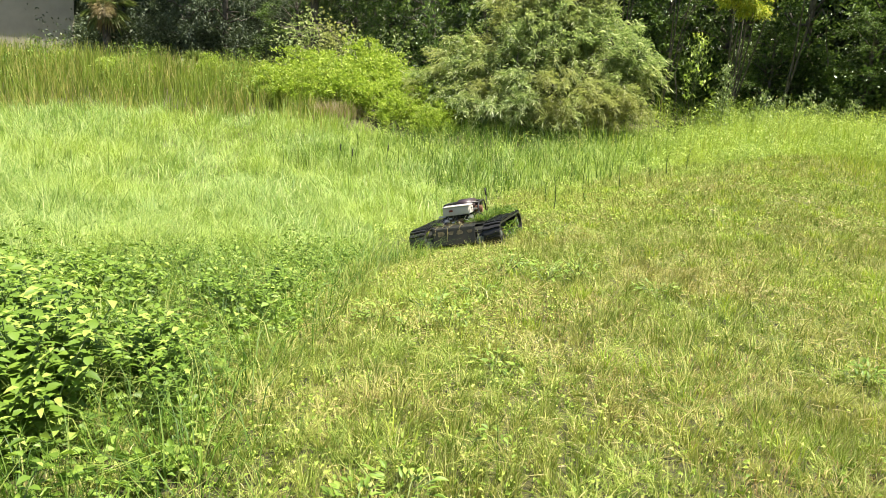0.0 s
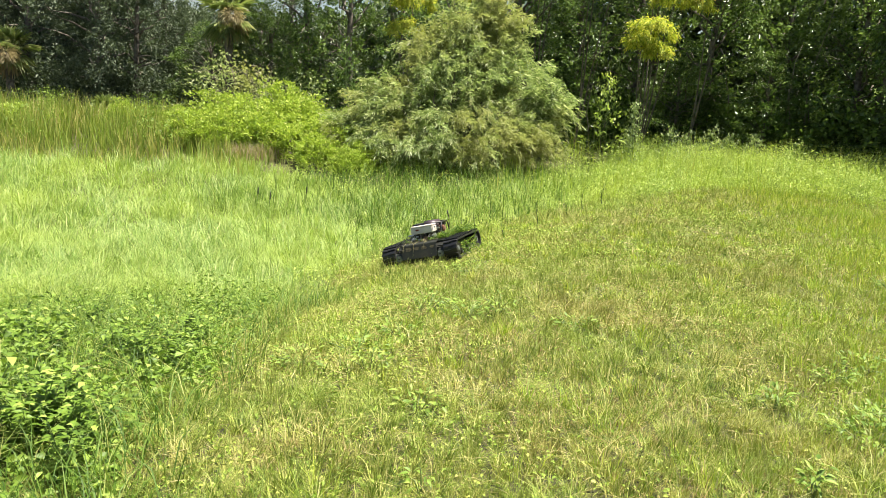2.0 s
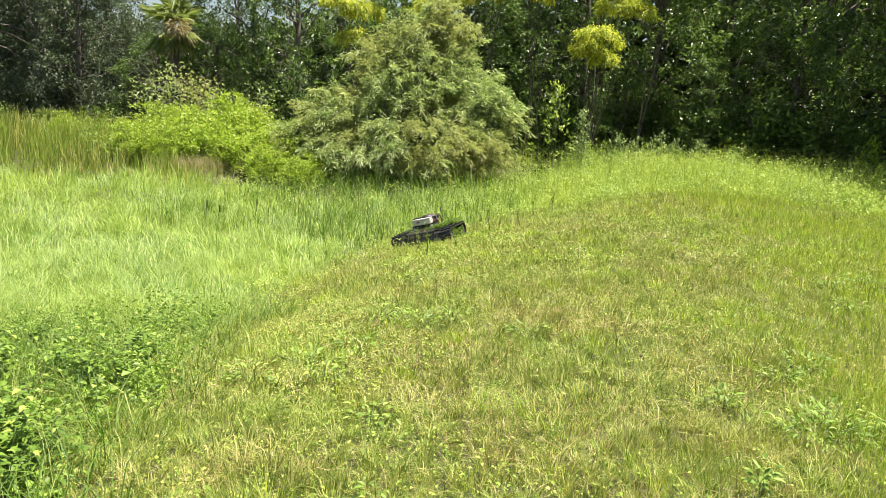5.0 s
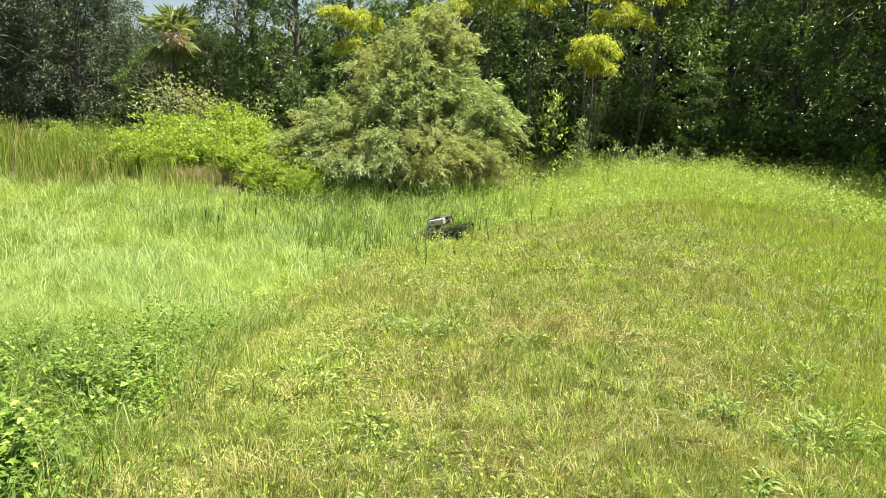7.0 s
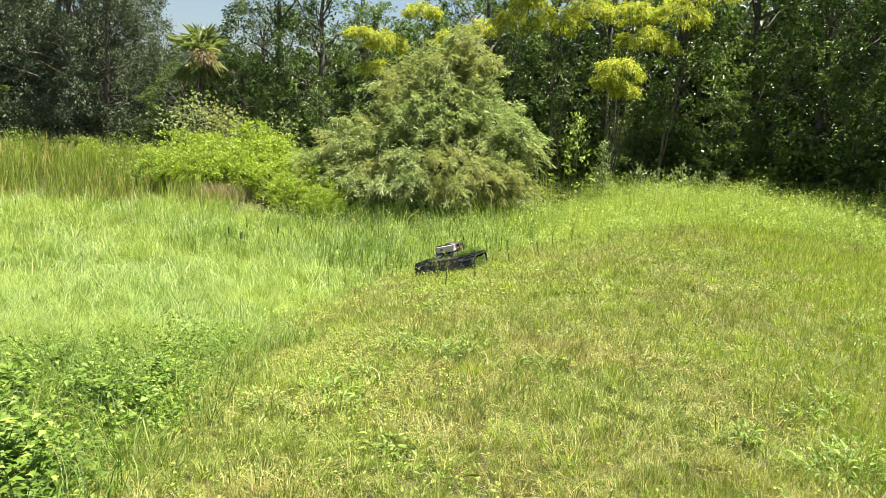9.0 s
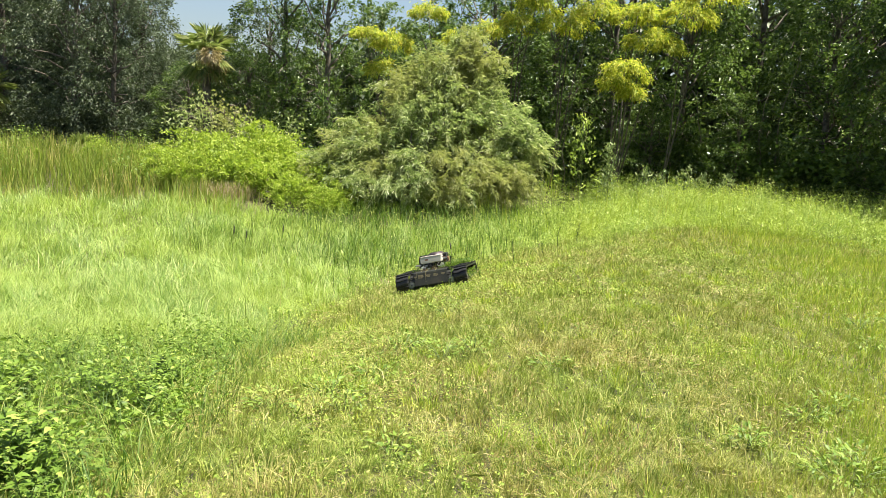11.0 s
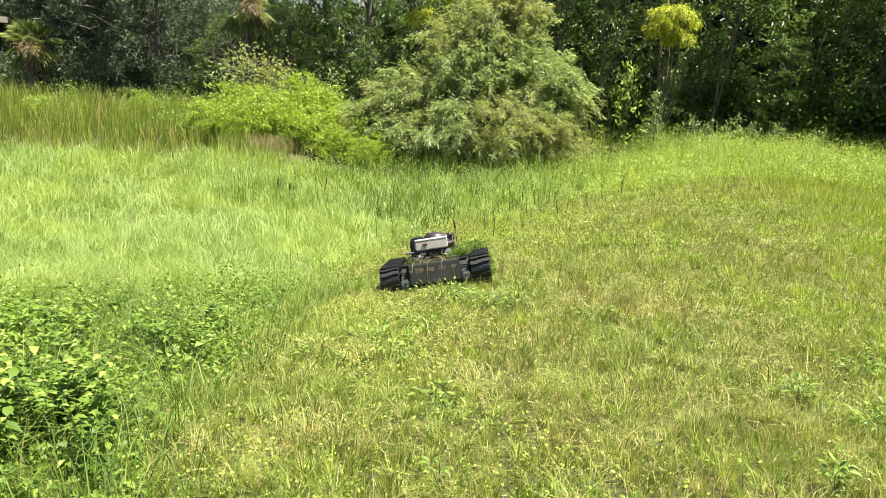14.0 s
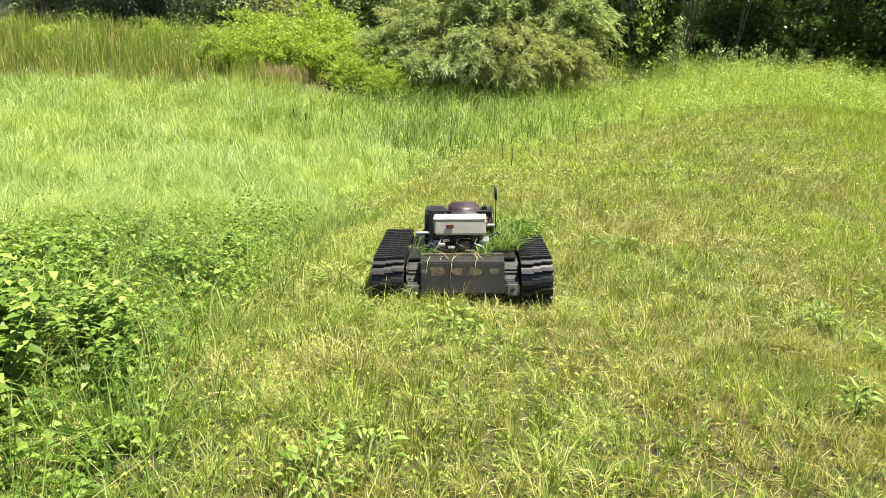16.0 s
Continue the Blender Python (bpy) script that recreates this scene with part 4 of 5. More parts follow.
def lone_stalks():
    """Stalks left standing on the mown edge, and dark weeds on the mown ground."""
    for x, y, h in ((2.2, 16.6, 0.55), (1.1, 14.2, 0.5), (0.0, 11.9, 0.62), (-0.15, 13.2, 0.45), (2.7, 17.3, 0.5), (1.75, 15.3, 0.35), (0.45, 12.6, 0.35)):
        thing = tagged(new("weed_stalk"), "thin dark weed stalk standing uncut by the mown grass", "weed", "stalks on the mown edge")
        pts = np.stack([[0.03 * math.sin(4 * f + x), 0.02 * f, h * f - 0.03] for f in np.linspace(0, 1, 6)])
        mesh_part("stem", tube(pts, 0.009, 0.004, 5), M["dark_stem"], thing)
        n = 46
        f = rng.uniform(0.2, 1, n)
        a = rng.uniform(0, 6.28, n)
        d = np.stack([np.cos(a), np.sin(a), np.full(n, 0.9)], -1)
        ln = rng.uniform(0.03, 0.07, n)
        mesh_part("foliage", leaves(np.stack([0.03 * np.sin(4 * f + x), 0.02 * f, h * f], -1), d, ln, ln * 0.3), M["weed"], thing)
        thing.matrix_basis = pose(x, y, float(gz(x, y)))
    for i, (x, y, r, n, flat) in enumerate(((-0.80, 5.58, 0.26, 150, 0.7), (-0.5, 6.1, 0.2, 90, 0.6), (-0.38, 7.2, 0.3, 170, 1.15), (0.0, 6.85, 0.22, 110, 1.0), (0.28, 7.1, 0.2, 90, 0.9), (-0.62, 5.0, 0.14, 60, 1.3), (0.04, 9.46, 0.28, 130, 0.7), (-1.1, 5.1, 0.2, 100, 0.6), (-0.25, 4.3, 0.16, 80, 0.5), (0.9, 6.6, 0.2, 90, 0.5), (1.91, 4.8, 0.12, 70, 0.9), (2.58, 5.56, 0.16, 90, 0.5), (2.9, 5.8, 0.2, 90, 0.6), (2.28, 4.26, 0.28, 200, 0.7), (2.5, 4.5, 0.2, 120, 0.7), (4.63, 8.91, 0.2, 120, 1.0),
                                            (1.58, 3.4, 0.05, 60, 1.3), (-0.45, 2.62, 0.14, 60, 0.8), (-0.15, 3.2, 0.06, 14, 0.8), (-0.6, 2.45, 0.12, 60, 0.8), (2.8, 4.2, 0.25, 150, 0.8), (4.3, 8.0, 0.2, 100, 0.8), (5.2, 9.3, 0.25, 120, 0.9))):
        thing = tagged(new("broadleaf_weed"), "leafy green weed growing out of the mown grass", "weed", "weeds on the mown ground")
        a, q = rng.uniform(0, 6.28, n), r * np.sqrt(rng.uniform(0, 1, n))
        p = np.stack([q * np.cos(a), q * np.sin(a), 0.04 + rng.uniform(0.1, 1, n) * 0.13 * flat], -1)
        d = np.stack([np.cos(a), np.sin(a), rng.uniform(-0.2, 0.8, n)], -1) + rng.normal(0, 0.3, (n, 3))
        ln = rng.uniform(0.03, 0.07, n)
        up = np.array([0, 0, 1.0]) + rng.normal(0, 0.25, (n, 3))
        mesh_part("foliage", wide_leaf(p, d, up, ln, ln * rng.uniform(0.22, 0.42, n)), M["weed"], thing)
        for j in range(0, n, 12):
            mesh_part("stem", tube([[0, 0, -0.02], p[j] * 0.6 + np.array([0, 0, 0.02]), p[j]], 0.004, 0.002, 4), M["stem"], thing)
        thing.matrix_basis = pose(x, y, float(gz(x, y)))


def cattails():
    """Single cattails in the meadow: a stem, a brown head and a few blades."""
    for i, (x, y, h) in enumerate(((-4.4, 16.0, 0.6), (-4.1, 15.8, 0.55), (-3.5, 16.4, 0.6))):
        thing = tagged(new("cattail"), "dark cattail standing in the meadow grass", "cattail", "cattails in the meadow")
        mesh_part("stem", tube([[0, 0, -0.05], [0.01, 0.01, h * 0.5], [0.03, 0, h]], 0.007, 0.005, 5), M["stem"], thing)
        mesh_part("head", tube([[0.03, 0, h - 0.18], [0.03, 0, h - 0.16], [0.032, 0, h - 0.06], [0.034, 0, h - 0.04]], 0.016, 0.013, 8), M["dark_stem"], thing, "dark brown seed head")
        for j in range(4):
            a = np.array([j * 1.6 + i])
            mesh_part("leaf_blade", blades(np.zeros((1, 3)), np.array([h * 0.95]), np.array([0.02]), a, np.array([0.25 + 0.1 * j])), M["weed"], thing)
        thing.matrix_basis = pose(x, y, float(gz(x, y)))


def near_weeds():
    """Large-leaved weeds at the camera's left: a bent stem with pairs of ovate leaves."""
    kinds = []
    for i in range(5):
        thing = tagged(new("broadleaf_weed"), "bushy broad-leaved green weed among uncut grass", "weed", "broad-leaved weeds of the uncut edge")
        for s in range(5):
            P, D, U, LN = [], [], [], []
            h, a0 = rng.uniform(0.28, 0.48), rng.uniform(0, 6.28)
            top = np.array([math.cos(a0) * 0.16, math.sin(a0) * 0.16, h])
            pts = np.stack([top * np.array([f**1.6, f**1.6, f]) for f in np.linspace(0, 1, 7)])
            mesh_part("stem", tube(pts - np.array([0, 0, 0.02]), 0.005, 0.002, 3), M["stem"], thing)
            for j, f in enumerate(np.linspace(0.2, 1, 10)):
                b = top * np.array([f**1.6, f**1.6, f])
                for side in (0, math.pi):
                    a = a0 + j * 1.57 + side + rng.normal(0, 0.25)
                    P.append(b)
                    D.append([math.cos(a), math.sin(a), rng.uniform(-0.15, 0.5)])
                    U.append([rng.normal(0, 0.2), rng.normal(0, 0.2), 1.0])
                    LN.append(rng.uniform(0.05, 0.125) * (1.15 - 0.5 * f))
            LN = np.array(LN)
            mesh_part("foliage", wide_leaf(np.array(P), np.array(D), np.array(U), LN, LN * rng.uniform(0.38, 0.62, len(LN))), M["weed"], thing)
        kinds.append(thing)
    n = 0
    while n < 260:
        y = rng.uniform(1.7, 6.2)
        x = edge(y) - 0.12 - rng.gamma(1.6, 0.75)
        if x < -0.72 * y - 0.8 or wave(x, y, 1.4) < 0.36:
            continue
        s = edge(y) - x
        if y > 4.0 and rng.uniform(0, 1) < 0.78:
            continue
        k = rng.uniform(0.7, 1.2) * min(1.0, 0.5 + s) * (0.7 if y > 4.0 else 1.0)
        put(kinds[n % 5], x, y, rng.uniform(0, 360), k, k)
        n += 1
    for t in kinds:
        for o in (*t.children_recursive, t):
            bpy.data.objects.remove(o)


def grass_behind():
    """The mown strip and the long grass go on where the camera stands and behind it."""
    p = scatter(60000, -2.3, 6, -5, 1.4, lambda x, y: (x > -2.0 + 0.2 * np.sin(3 * y)) * 1.0)
    k = len(p)
    stuff("mown_grass", spikes(p, rng.uniform(0.03, 0.1, k), rng.uniform(0.005, 0.012, k), rng.uniform(0, 6.28, k), np.abs(rng.normal(0.4, 0.4, k))), M["mown"],
          "short mown grass, green and dry")
    p = scatter(40000, -7, -1.7, -5, 3.5, lambda x, y: (x < -0.75 * y - 1.25) * (x < -1.9) * 1.0)
    k = len(p)
    stuff("long_grass", spikes(p, rng.uniform(0.15, 0.4, k), rng.uniform(0.008, 0.016, k), rng.uniform(0, 6.28, k), np.abs(rng.normal(0.4, 0.35, k))), M["long"],
          "long uncut grass beside the mown strip")


# ---- building ----
def building():
    """A low stucco building with an overhanging roof, seen by its corner."""
    thing = tagged(new("house"), "low beige stucco building with shaded eaves beside the wood", "house")
    bx, by = -20.4, 32.4
    g = float(gz(bx, by)) - 0.1
    turn = math.degrees(math.atan2(bx, by))   # faces the meadow
    def box(x0, x1, y0, y1, z0, z1, bevel=0.01):
        bm = bmesh.new()
        bmesh.ops.create_cube(bm, size=1)
        for v in bm.verts:
            v.co = Vector(((x0 + x1) / 2 + v.co.x * (x1 - x0), (y0 + y1) / 2 + v.co.y * (y1 - y0), (z0 + z1) / 2 + v.co.z * (z1 - z0)))
        bmesh.ops.bevel(bm, geom=bm.edges[:], offset=bevel, segments=2, affect="EDGES")
        return bm
    part("wall", box(-9, 0, 0, 0.2, -0.3, 3.0), M["stucco"], thing)
    part("wall", box(-0.2, -0.003, 0.202, 6, -0.3, 3.0), M["stucco"], thing)
    part("wall", box(-9, -0.2, 5.8, 6, -0.3, 3.0), M["stucco"], thing)
    part("wall", box(-9, -8.8, 0.202, 5.8, -0.3, 3.0), M["stucco"], thing)
    part("roof", box(-9.4, 0.37, -0.37, 6.4, 3.003, 3.18, 0.03), M["roofing"], thing, "dark shingled roof with overhang")
    part("fascia", box(-9.42, 0.39, -0.395, -0.372, 2.93, 3.16, 0.004), M["stucco"], thing)
    part("trim", box(-9, -1.6, -0.045, -0.003, 0.10, 0.16, 0.006), M["yellow"], thing, "yellow strip along the wall's foot")
    thing.matrix_basis = pose(bx, by, g, 0, 0, -turn)


mown_grass()
rough_grass()
field_grass()
edge_weeds()
far_weeds()
reeds()
woods()
far_woods()
willow()
shrubs()
sapling(-4.1, 24.6, 2.9, 0.75, M["broad"], "young tree with whorls of glossy leaves above the shrubs", 34)
sapling(3.5, 23.2, 2.6, 0.65, M["weed_pale"], "slender bright-leaved sapling before the dark trees", 26, 0.13)
sapling(4.15, 22.5, 2.0, 0.26, M["glaucous"], "tall feathery weed standing before the dark trees", 40, 0.09)
for sx, sy, sh, sr in ((5.5, 24.0, 1.15, 0.4), (6.1, 24.3, 1.0, 0.4), (6.7, 24.1, 1.15, 0.45), (7.3, 24.3, 0.95, 0.4), (7.9, 24.0, 1.0, 0.4)):
    sapling(sx, sy, sh, sr, M["glaucous"], "pale grey-green sapling at the edge of the shade", 14, 0.12)
sapling(11.2, 20.6, 1.3, 0.35, M["shrub"], "bright green sapling catching the sun", 20)
golden_trees()
palm(-9.3, 29.8, 3.85, 0.8, "cabbage palm with green fans and hanging dead fronds")
palm(-12.6, 27.0, 0.25, 0.5, "low stemless palm fan among the weeds")
palm(-18.3, 31.2, 2.0, 0.75, "shaded cabbage palm beside the building")
brush_pile()
lone_stalks()
cattails()
near_weeds()
grass_behind()
building()


# ---- the tracked mower ----
M["rubber"] = solid("track_rubber", (0.009, 0.009, 0.010), (0.024, 0.023, 0.022), 9.0, 0.46, 0, 0.06)
M["steel"] = solid("dark_steel", (0.02, 0.02, 0.02), (0.05, 0.046, 0.042), 18.0, 0.5, 0.6, 0.2)
M["box"] = solid("beige_case", (0.50, 0.46, 0.40), (0.60, 0.55, 0.48), 6.0, 0.45, 0, 0.1)
M["cowl"] = solid("engine_cowl", (0.03, 0.02, 0.022), (0.06, 0.042, 0.045), 14.0, 0.42, 0, 0.1)
M["copper"] = solid("rusty_metal", (0.16, 0.07, 0.04), (0.30, 0.18, 0.12), 20.0, 0.5, 0.5, 0.3)
M["chrome"] = solid("bright_steel", (0.45, 0.44, 0.42), (0.62, 0.60, 0.57), 20.0, 0.28, 0.9, 0.1)
M["grey"] = solid("grey_paint", (0.10, 0.115, 0.10), (0.16, 0.17, 0.15), 12.0, 0.55, 0, 0.2)
M["tan"] = solid("tan_paint", (0.09, 0.075, 0.045), (0.20, 0.17, 0.10), 25.0, 0.65)
M["straw"] = solid("straw", (0.36, 0.31, 0.12), (0.50, 0.43, 0.20), 30.0, 0.6)
M["mark"] = solid("dark_red_mark", (0.10, 0.015, 0.015), (0.16, 0.03, 0.025), 10.0, 0.5)
M["black"] = solid("black_plastic", (0.008, 0.008, 0.009), (0.02, 0.02, 0.02), 10.0, 0.4)


def camouflage():
    m, nt, b = shader("camouflage_paint")
    a = noise_tex(nt, 5.5, 2.0)
    r = ramp(nt, [(0.0, (0.006, 0.0075, 0.005)), (0.46, (0.006, 0.0075, 0.005)), (0.48, (0.011, 0.0125, 0.008)), (0.60, (0.011, 0.0125, 0.008)), (0.62, (0.016, 0.0145, 0.010)), (0.68, (0.016, 0.0145, 0.010)), (0.71, (0.025, 0.022, 0.014)), (1.0, (0.025, 0.022, 0.014))])
    r.color_ramp.interpolation = "LINEAR"
    nt.links.new(a.outputs[0], r.inputs[0])
    n = noise_tex(nt, 40, 5.0)
    dust = ramp(nt, [(0.45, (0, 0, 0)), (0.75, (0.25, 0.25, 0.25))])
    nt.links.new(n.outputs[0], dust.inputs[0])
    nt.links.new(mix_rgb(nt, r.outputs[0], (0.05, 0.046, 0.026), dust.outputs[0]), b.inputs["Base Color"])
    b.inputs["Roughness"].default_value = 0.62
    return m


M["camo"] = camouflage()


def block(x0, x1, y0, y1, z0, z1, bevel=0.008, bm=None):
    """A box with rounded edges."""
    out = bmesh.new()
    bmesh.ops.create_cube(out, size=1)
    for v in out.verts:
        v.co = Vector(((x0 + x1) / 2 + v.co.x * (x1 - x0), (y0 + y1) / 2 + v.co.y * (y1 - y0), (z0 + z1) / 2 + v.co.z * (z1 - z0)))
    bmesh.ops.bevel(out, geom=out.edges[:], offset=bevel, segments=2, affect="EDGES")
    if bm:
        me = bpy.data.meshes.new("tmp")
        out.to_mesh(me)
        out.free()
        bm.from_mesh(me)
        bpy.data.meshes.remove(me)
        return bm
    return out


def prism(pts, x0, x1, bevel=0.006):
    """An outline in y and z, drawn out along x."""
    bm = bmesh.new()
    a = [bm.verts.new((x0, y, z)) for y, z in pts]
    b = [bm.verts.new((x1, y, z)) for y, z in pts]
    n = len(pts)
    bm.faces.new(a)
    bm.faces.new(b[::-1])
    for i in range(n):
        bm.faces.new((a[i], b[i], b[(i + 1) % n], a[(i + 1) % n])[::-1])
    bmesh.ops.recalc_face_normals(bm, faces=bm.faces[:])
    if bevel:
        bmesh.ops.bevel(bm, geom=bm.edges[:], offset=bevel, segments=2, affect="EDGES")
    return bm


def disc(r, x0, x1, y, z, sides=24, bevel=0.006):
    return prism([(y + r * math.cos(2 * math.pi * i / sides), z + r * math.sin(2 * math.pi * i / sides)) for i in range(sides)], x0, x1, bevel)


def pipe(name, pts, r, material, parent, label=""):
    return mesh_part(name, tube(pts, r, r, 7), material, parent, label, smooth=True)


# the way of the belt round its wheels: straight runs and two half turns
FRONT_Y, REAR_Y, WHEEL_Z, WHEEL_R = -0.390, 0.530, 0.150, 0.138
RUN = REAR_Y - FRONT_Y
LOOP = 2 * RUN + 2 * math.pi * WHEEL_R


def on_belt(d, r=WHEEL_R):
    """The place and tilt at the distance d along the belt, from the front top backwards."""
    d %= LOOP
    half = math.pi * WHEEL_R
    if d < RUN:
        return FRONT_Y + d, WHEEL_Z + r, 0.0
    if d < RUN + half:
        a = (d - RUN) / WHEEL_R
        return REAR_Y + r * math.sin(a), WHEEL_Z + r * math.cos(a), -a
    if d < 2 * RUN + half:
        return REAR_Y - (d - RUN - half), WHEEL_Z - r, -math.pi
    a = (d - 2 * RUN - half) / WHEEL_R
    return FRONT_Y - r * math.sin(a), WHEEL_Z - r * math.cos(a), -math.pi - a


def mower():
    thing = tagged(new("tracked_mower"), "low tracked robot mower in dark camouflage paint, littered with cuttings", "robot mower")
    lugs = []
    lug = bmesh.new()   # a staggered rubber tread bar
    for x0, x1, y in ((-0.098, -0.02, -0.008), (-0.03, 0.03, 0.003), (0.02, 0.098, 0.012)):
        block(x0, x1, y - 0.013, y + 0.013, -0.004, 0.02, 0.003, lug)
    lug_me = bpy.data.meshes.new("tread_bar")
    lug.to_mesh(lug_me)
    lug.free()
    lug_me.materials.append(M["rubber"])
    for side in (-1, 1):
        cx = side * 0.465
        n = 72
        ring_o = [on_belt(LOOP * i / n, WHEEL_R)[:2] for i in range(n)]
        ring_i = [on_belt(LOOP * i / n, WHEEL_R - 0.022)[:2] for i in range(n)]
        bm = bmesh.new()
        vs = [[bm.verts.new((cx + dx, y, z)) for y, z in ring] for dx, ring in ((-0.098, ring_o), (0.098, ring_o), (0.098, ring_i), (-0.098, ring_i))]
        for i in range(n):
            j = (i + 1) % n
            for k in range(4):
                bm.faces.new((vs[k][i], vs[(k + 1) % 4][i], vs[(k + 1) % 4][j], vs[k][j]))
        bmesh.ops.recalc_face_normals(bm, faces=bm.faces[:])
        belt = part("track_belt", bm, M["rubber"], thing, "black rubber track with staggered tread bars")
        count = 44
        for i in range(count):
            ob = new("tread_bar", lug_me)
            ob.parent = belt
            lugs.append((ob, cx, LOOP * i / count))
        for y, r in ((FRONT_Y, 0.105), (REAR_Y, 0.105), (-0.22, 0.05), (-0.07, 0.05), (0.08, 0.05), (0.23, 0.05), (0.37, 0.05)):
            z = WHEEL_Z if r > 0.1 else 0.075
            w = part("wheel", disc(r, cx - 0.07, cx + 0.07, y, z), M["steel"], thing, "dark steel track wheel")
            part("hub", disc(r * 0.35, cx - 0.082, cx + 0.082, y, z, 14, 0.004), M["grey"], w)
        part("track_frame", prism([(-0.36, 0.13), (0.50, 0.13), (0.50, 0.19), (0.1, 0.22), (-0.3, 0.19)], cx - 0.05 * side - 0.02, cx - 0.05 * side + 0.02), M["camo"], thing)
        # wing between the deck and the track
        part("side_wing", prism([(-0.50, 0.10), (-0.40, 0.10), (-0.25, 0.27), (-0.33, 0.27), (-0.47, 0.17)], side * 0.265, side * 0.355), M["camo"], thing)
        part("corner_guard", block(min(side * 0.268, side * 0.358), max(side * 0.268, side * 0.358), -0.535, -0.502, 0.075, 0.165, 0.014), M["grey"], thing, "dull grey corner guard")
        part("headlight", block(side * 0.31 - 0.012, side * 0.31 + 0.012, -0.541, -0.536, 0.11, 0.13, 0.002), M["steel"], thing)
    part("hull", prism([(-0.44, 0.09), (0.58, 0.09), (0.59, 0.22), (0.52, 0.275), (-0.36, 0.275), (-0.44, 0.22)], -0.355, 0.355, 0.012), M["camo"], thing)
    plate = part("front_plate", prism([(-0.545, 0.095), (-0.523, 0.095), (-0.49, 0.275), (-0.40, 0.30), (-0.40, 0.312), (-0.505, 0.29)], -0.262, 0.262, 0.006), M["camo"], thing, "sloping camouflage front plate with tan spots")
    # black strip added under the plate, standing in for the shade of the gap
    part("rubber_flap", prism([(-0.415, 0.03), (-0.40, 0.03), (-0.40, 0.093), (-0.415, 0.093)], -0.25, 0.25, 0.003), M["black"], thing)
    for x, w in ((-0.16, 0.045), (-0.03, 0.035), (0.075, 0.04), (0.20, 0.03), (-0.235, 0.02)):
        bm = bmesh.new()
        ring = [bm.verts.new((x + w * math.cos(a) * (1 + 0.25 * math.sin(3 * a + x * 30)), 0, 0.8 * w * math.sin(a) * (1 + 0.25 * math.cos(2 * a)))) for a in np.linspace(0, 6.28, 14, endpoint=False)]
        f = bm.faces.new(ring)
        bmesh.ops.solidify(bm, geom=[f], thickness=0.002)
        bmesh.ops.transform(bm, matrix=pose(0, -0.517, 0.235, -11.6, 0, 0), verts=bm.verts[:])
        part("paint_spot", bm, M["tan"], plate, "tan camouflage spot")
    part("rim", block(-0.262, 0.262, -0.408, -0.388, 0.313, 0.325, 0.004), M["tan"], plate, "dusty tan upper rim")
    for x in (-0.24, -0.12, 0.0, 0.12, 0.24):
        part("bolt", disc(0.008, x - 0.004, x + 0.004, -0.447, 0.303, 8, 0.001), M["steel"], plate)
    part("deck", block(-0.34, 0.34, -0.38, 0.50, 0.278, 0.292, 0.004), M["steel"], thing, "dusty steel deck plate")
    part("rear_guard", block(-0.30, 0.30, 0.575, 0.635, 0.14, 0.30, 0.012), M["camo"], thing)
    # engine with its frame
    part("engine_block", block(-0.13, 0.12, 0.03, 0.32, 0.293, 0.432, 0.02), M["steel"], thing, "oily dark engine block")
    for z in (0.315, 0.335, 0.355, 0.375, 0.395):
        part("cooling_fin", block(-0.145, 0.135, 0.005, 0.285, z, z + 0.007, 0.002), M["steel"], thing)
    part("engine_cowl", prism([(0.02, 0.43), (0.34, 0.43), (0.35, 0.51), (0.29, 0.555), (0.10, 0.56), (0.03, 0.52)], -0.10, 0.12, 0.022), M["cowl"], thing, "dark purple-brown engine cowl", smooth=True)
    part("air_filter", block(-0.245, -0.105, -0.03, 0.24, 0.33, 0.535, 0.02), M["black"], thing, "black air filter housing")
    part("muffler", disc(0.05, 0.13, 0.22, 0.12, 0.42, 20, 0.012), M["copper"], thing, "rust-brown muffler")
    part("fuel_tank", block(0.12, 0.19, 0.16, 0.30, 0.44, 0.53, 0.02), M["black"], thing)
    for x in (-0.245, 0.205):
        pipe("roll_bar", [(x, -0.02, 0.29), (x, 0.0, 0.47), (x, 0.06, 0.515), (x, 0.28, 0.515), (x, 0.33, 0.46), (x, 0.34, 0.29)], 0.011, M["black"], thing, "bent black frame tube")
    pipe("cross_bar", [(-0.245, 0.06, 0.516), (0.205, 0.06, 0.516)], 0.010, M["black"], thing)
    # control case on two brackets
    case = part("control_case", block(-0.185, 0.155, -0.235, -0.055, 0.41, 0.508, 0.012), M["box"], thing, "beige control case with a flat lid")
    part("lid", block(-0.187, 0.157, -0.237, -0.053, 0.509, 0.52, 0.004), M["box"], case)
    part("emblem", block(-0.105, -0.055, -0.241, -0.2375, 0.455, 0.479, 0.003), M["mark"], case, "small dark red emblem")
    for x in (-0.186, 0.156):
        part("latch", block(x - 0.012, x + 0.012, -0.17, -0.13, 0.465, 0.487, 0.003), M["grey"], case)
    for x in (-0.03, 0.085):
        part("bracket", block(x - 0.03, x + 0.03, -0.16, -0.10, 0.292, 0.398, 0.006), M["cowl"], thing, "dark rusty bracket")
    part("valve_block", block(-0.16, -0.09, -0.22, -0.12, 0.292, 0.34, 0.008), M["copper"], thing, "rust-brown hydraulic valve")
    part("pump", disc(0.032, -0.02, 0.05, -0.19, 0.33, 16, 0.008), M["copper"], thing)
    part("pump", disc(0.03, 0.11, 0.17, -0.14, 0.325, 16, 0.008), M["grey"], thing)
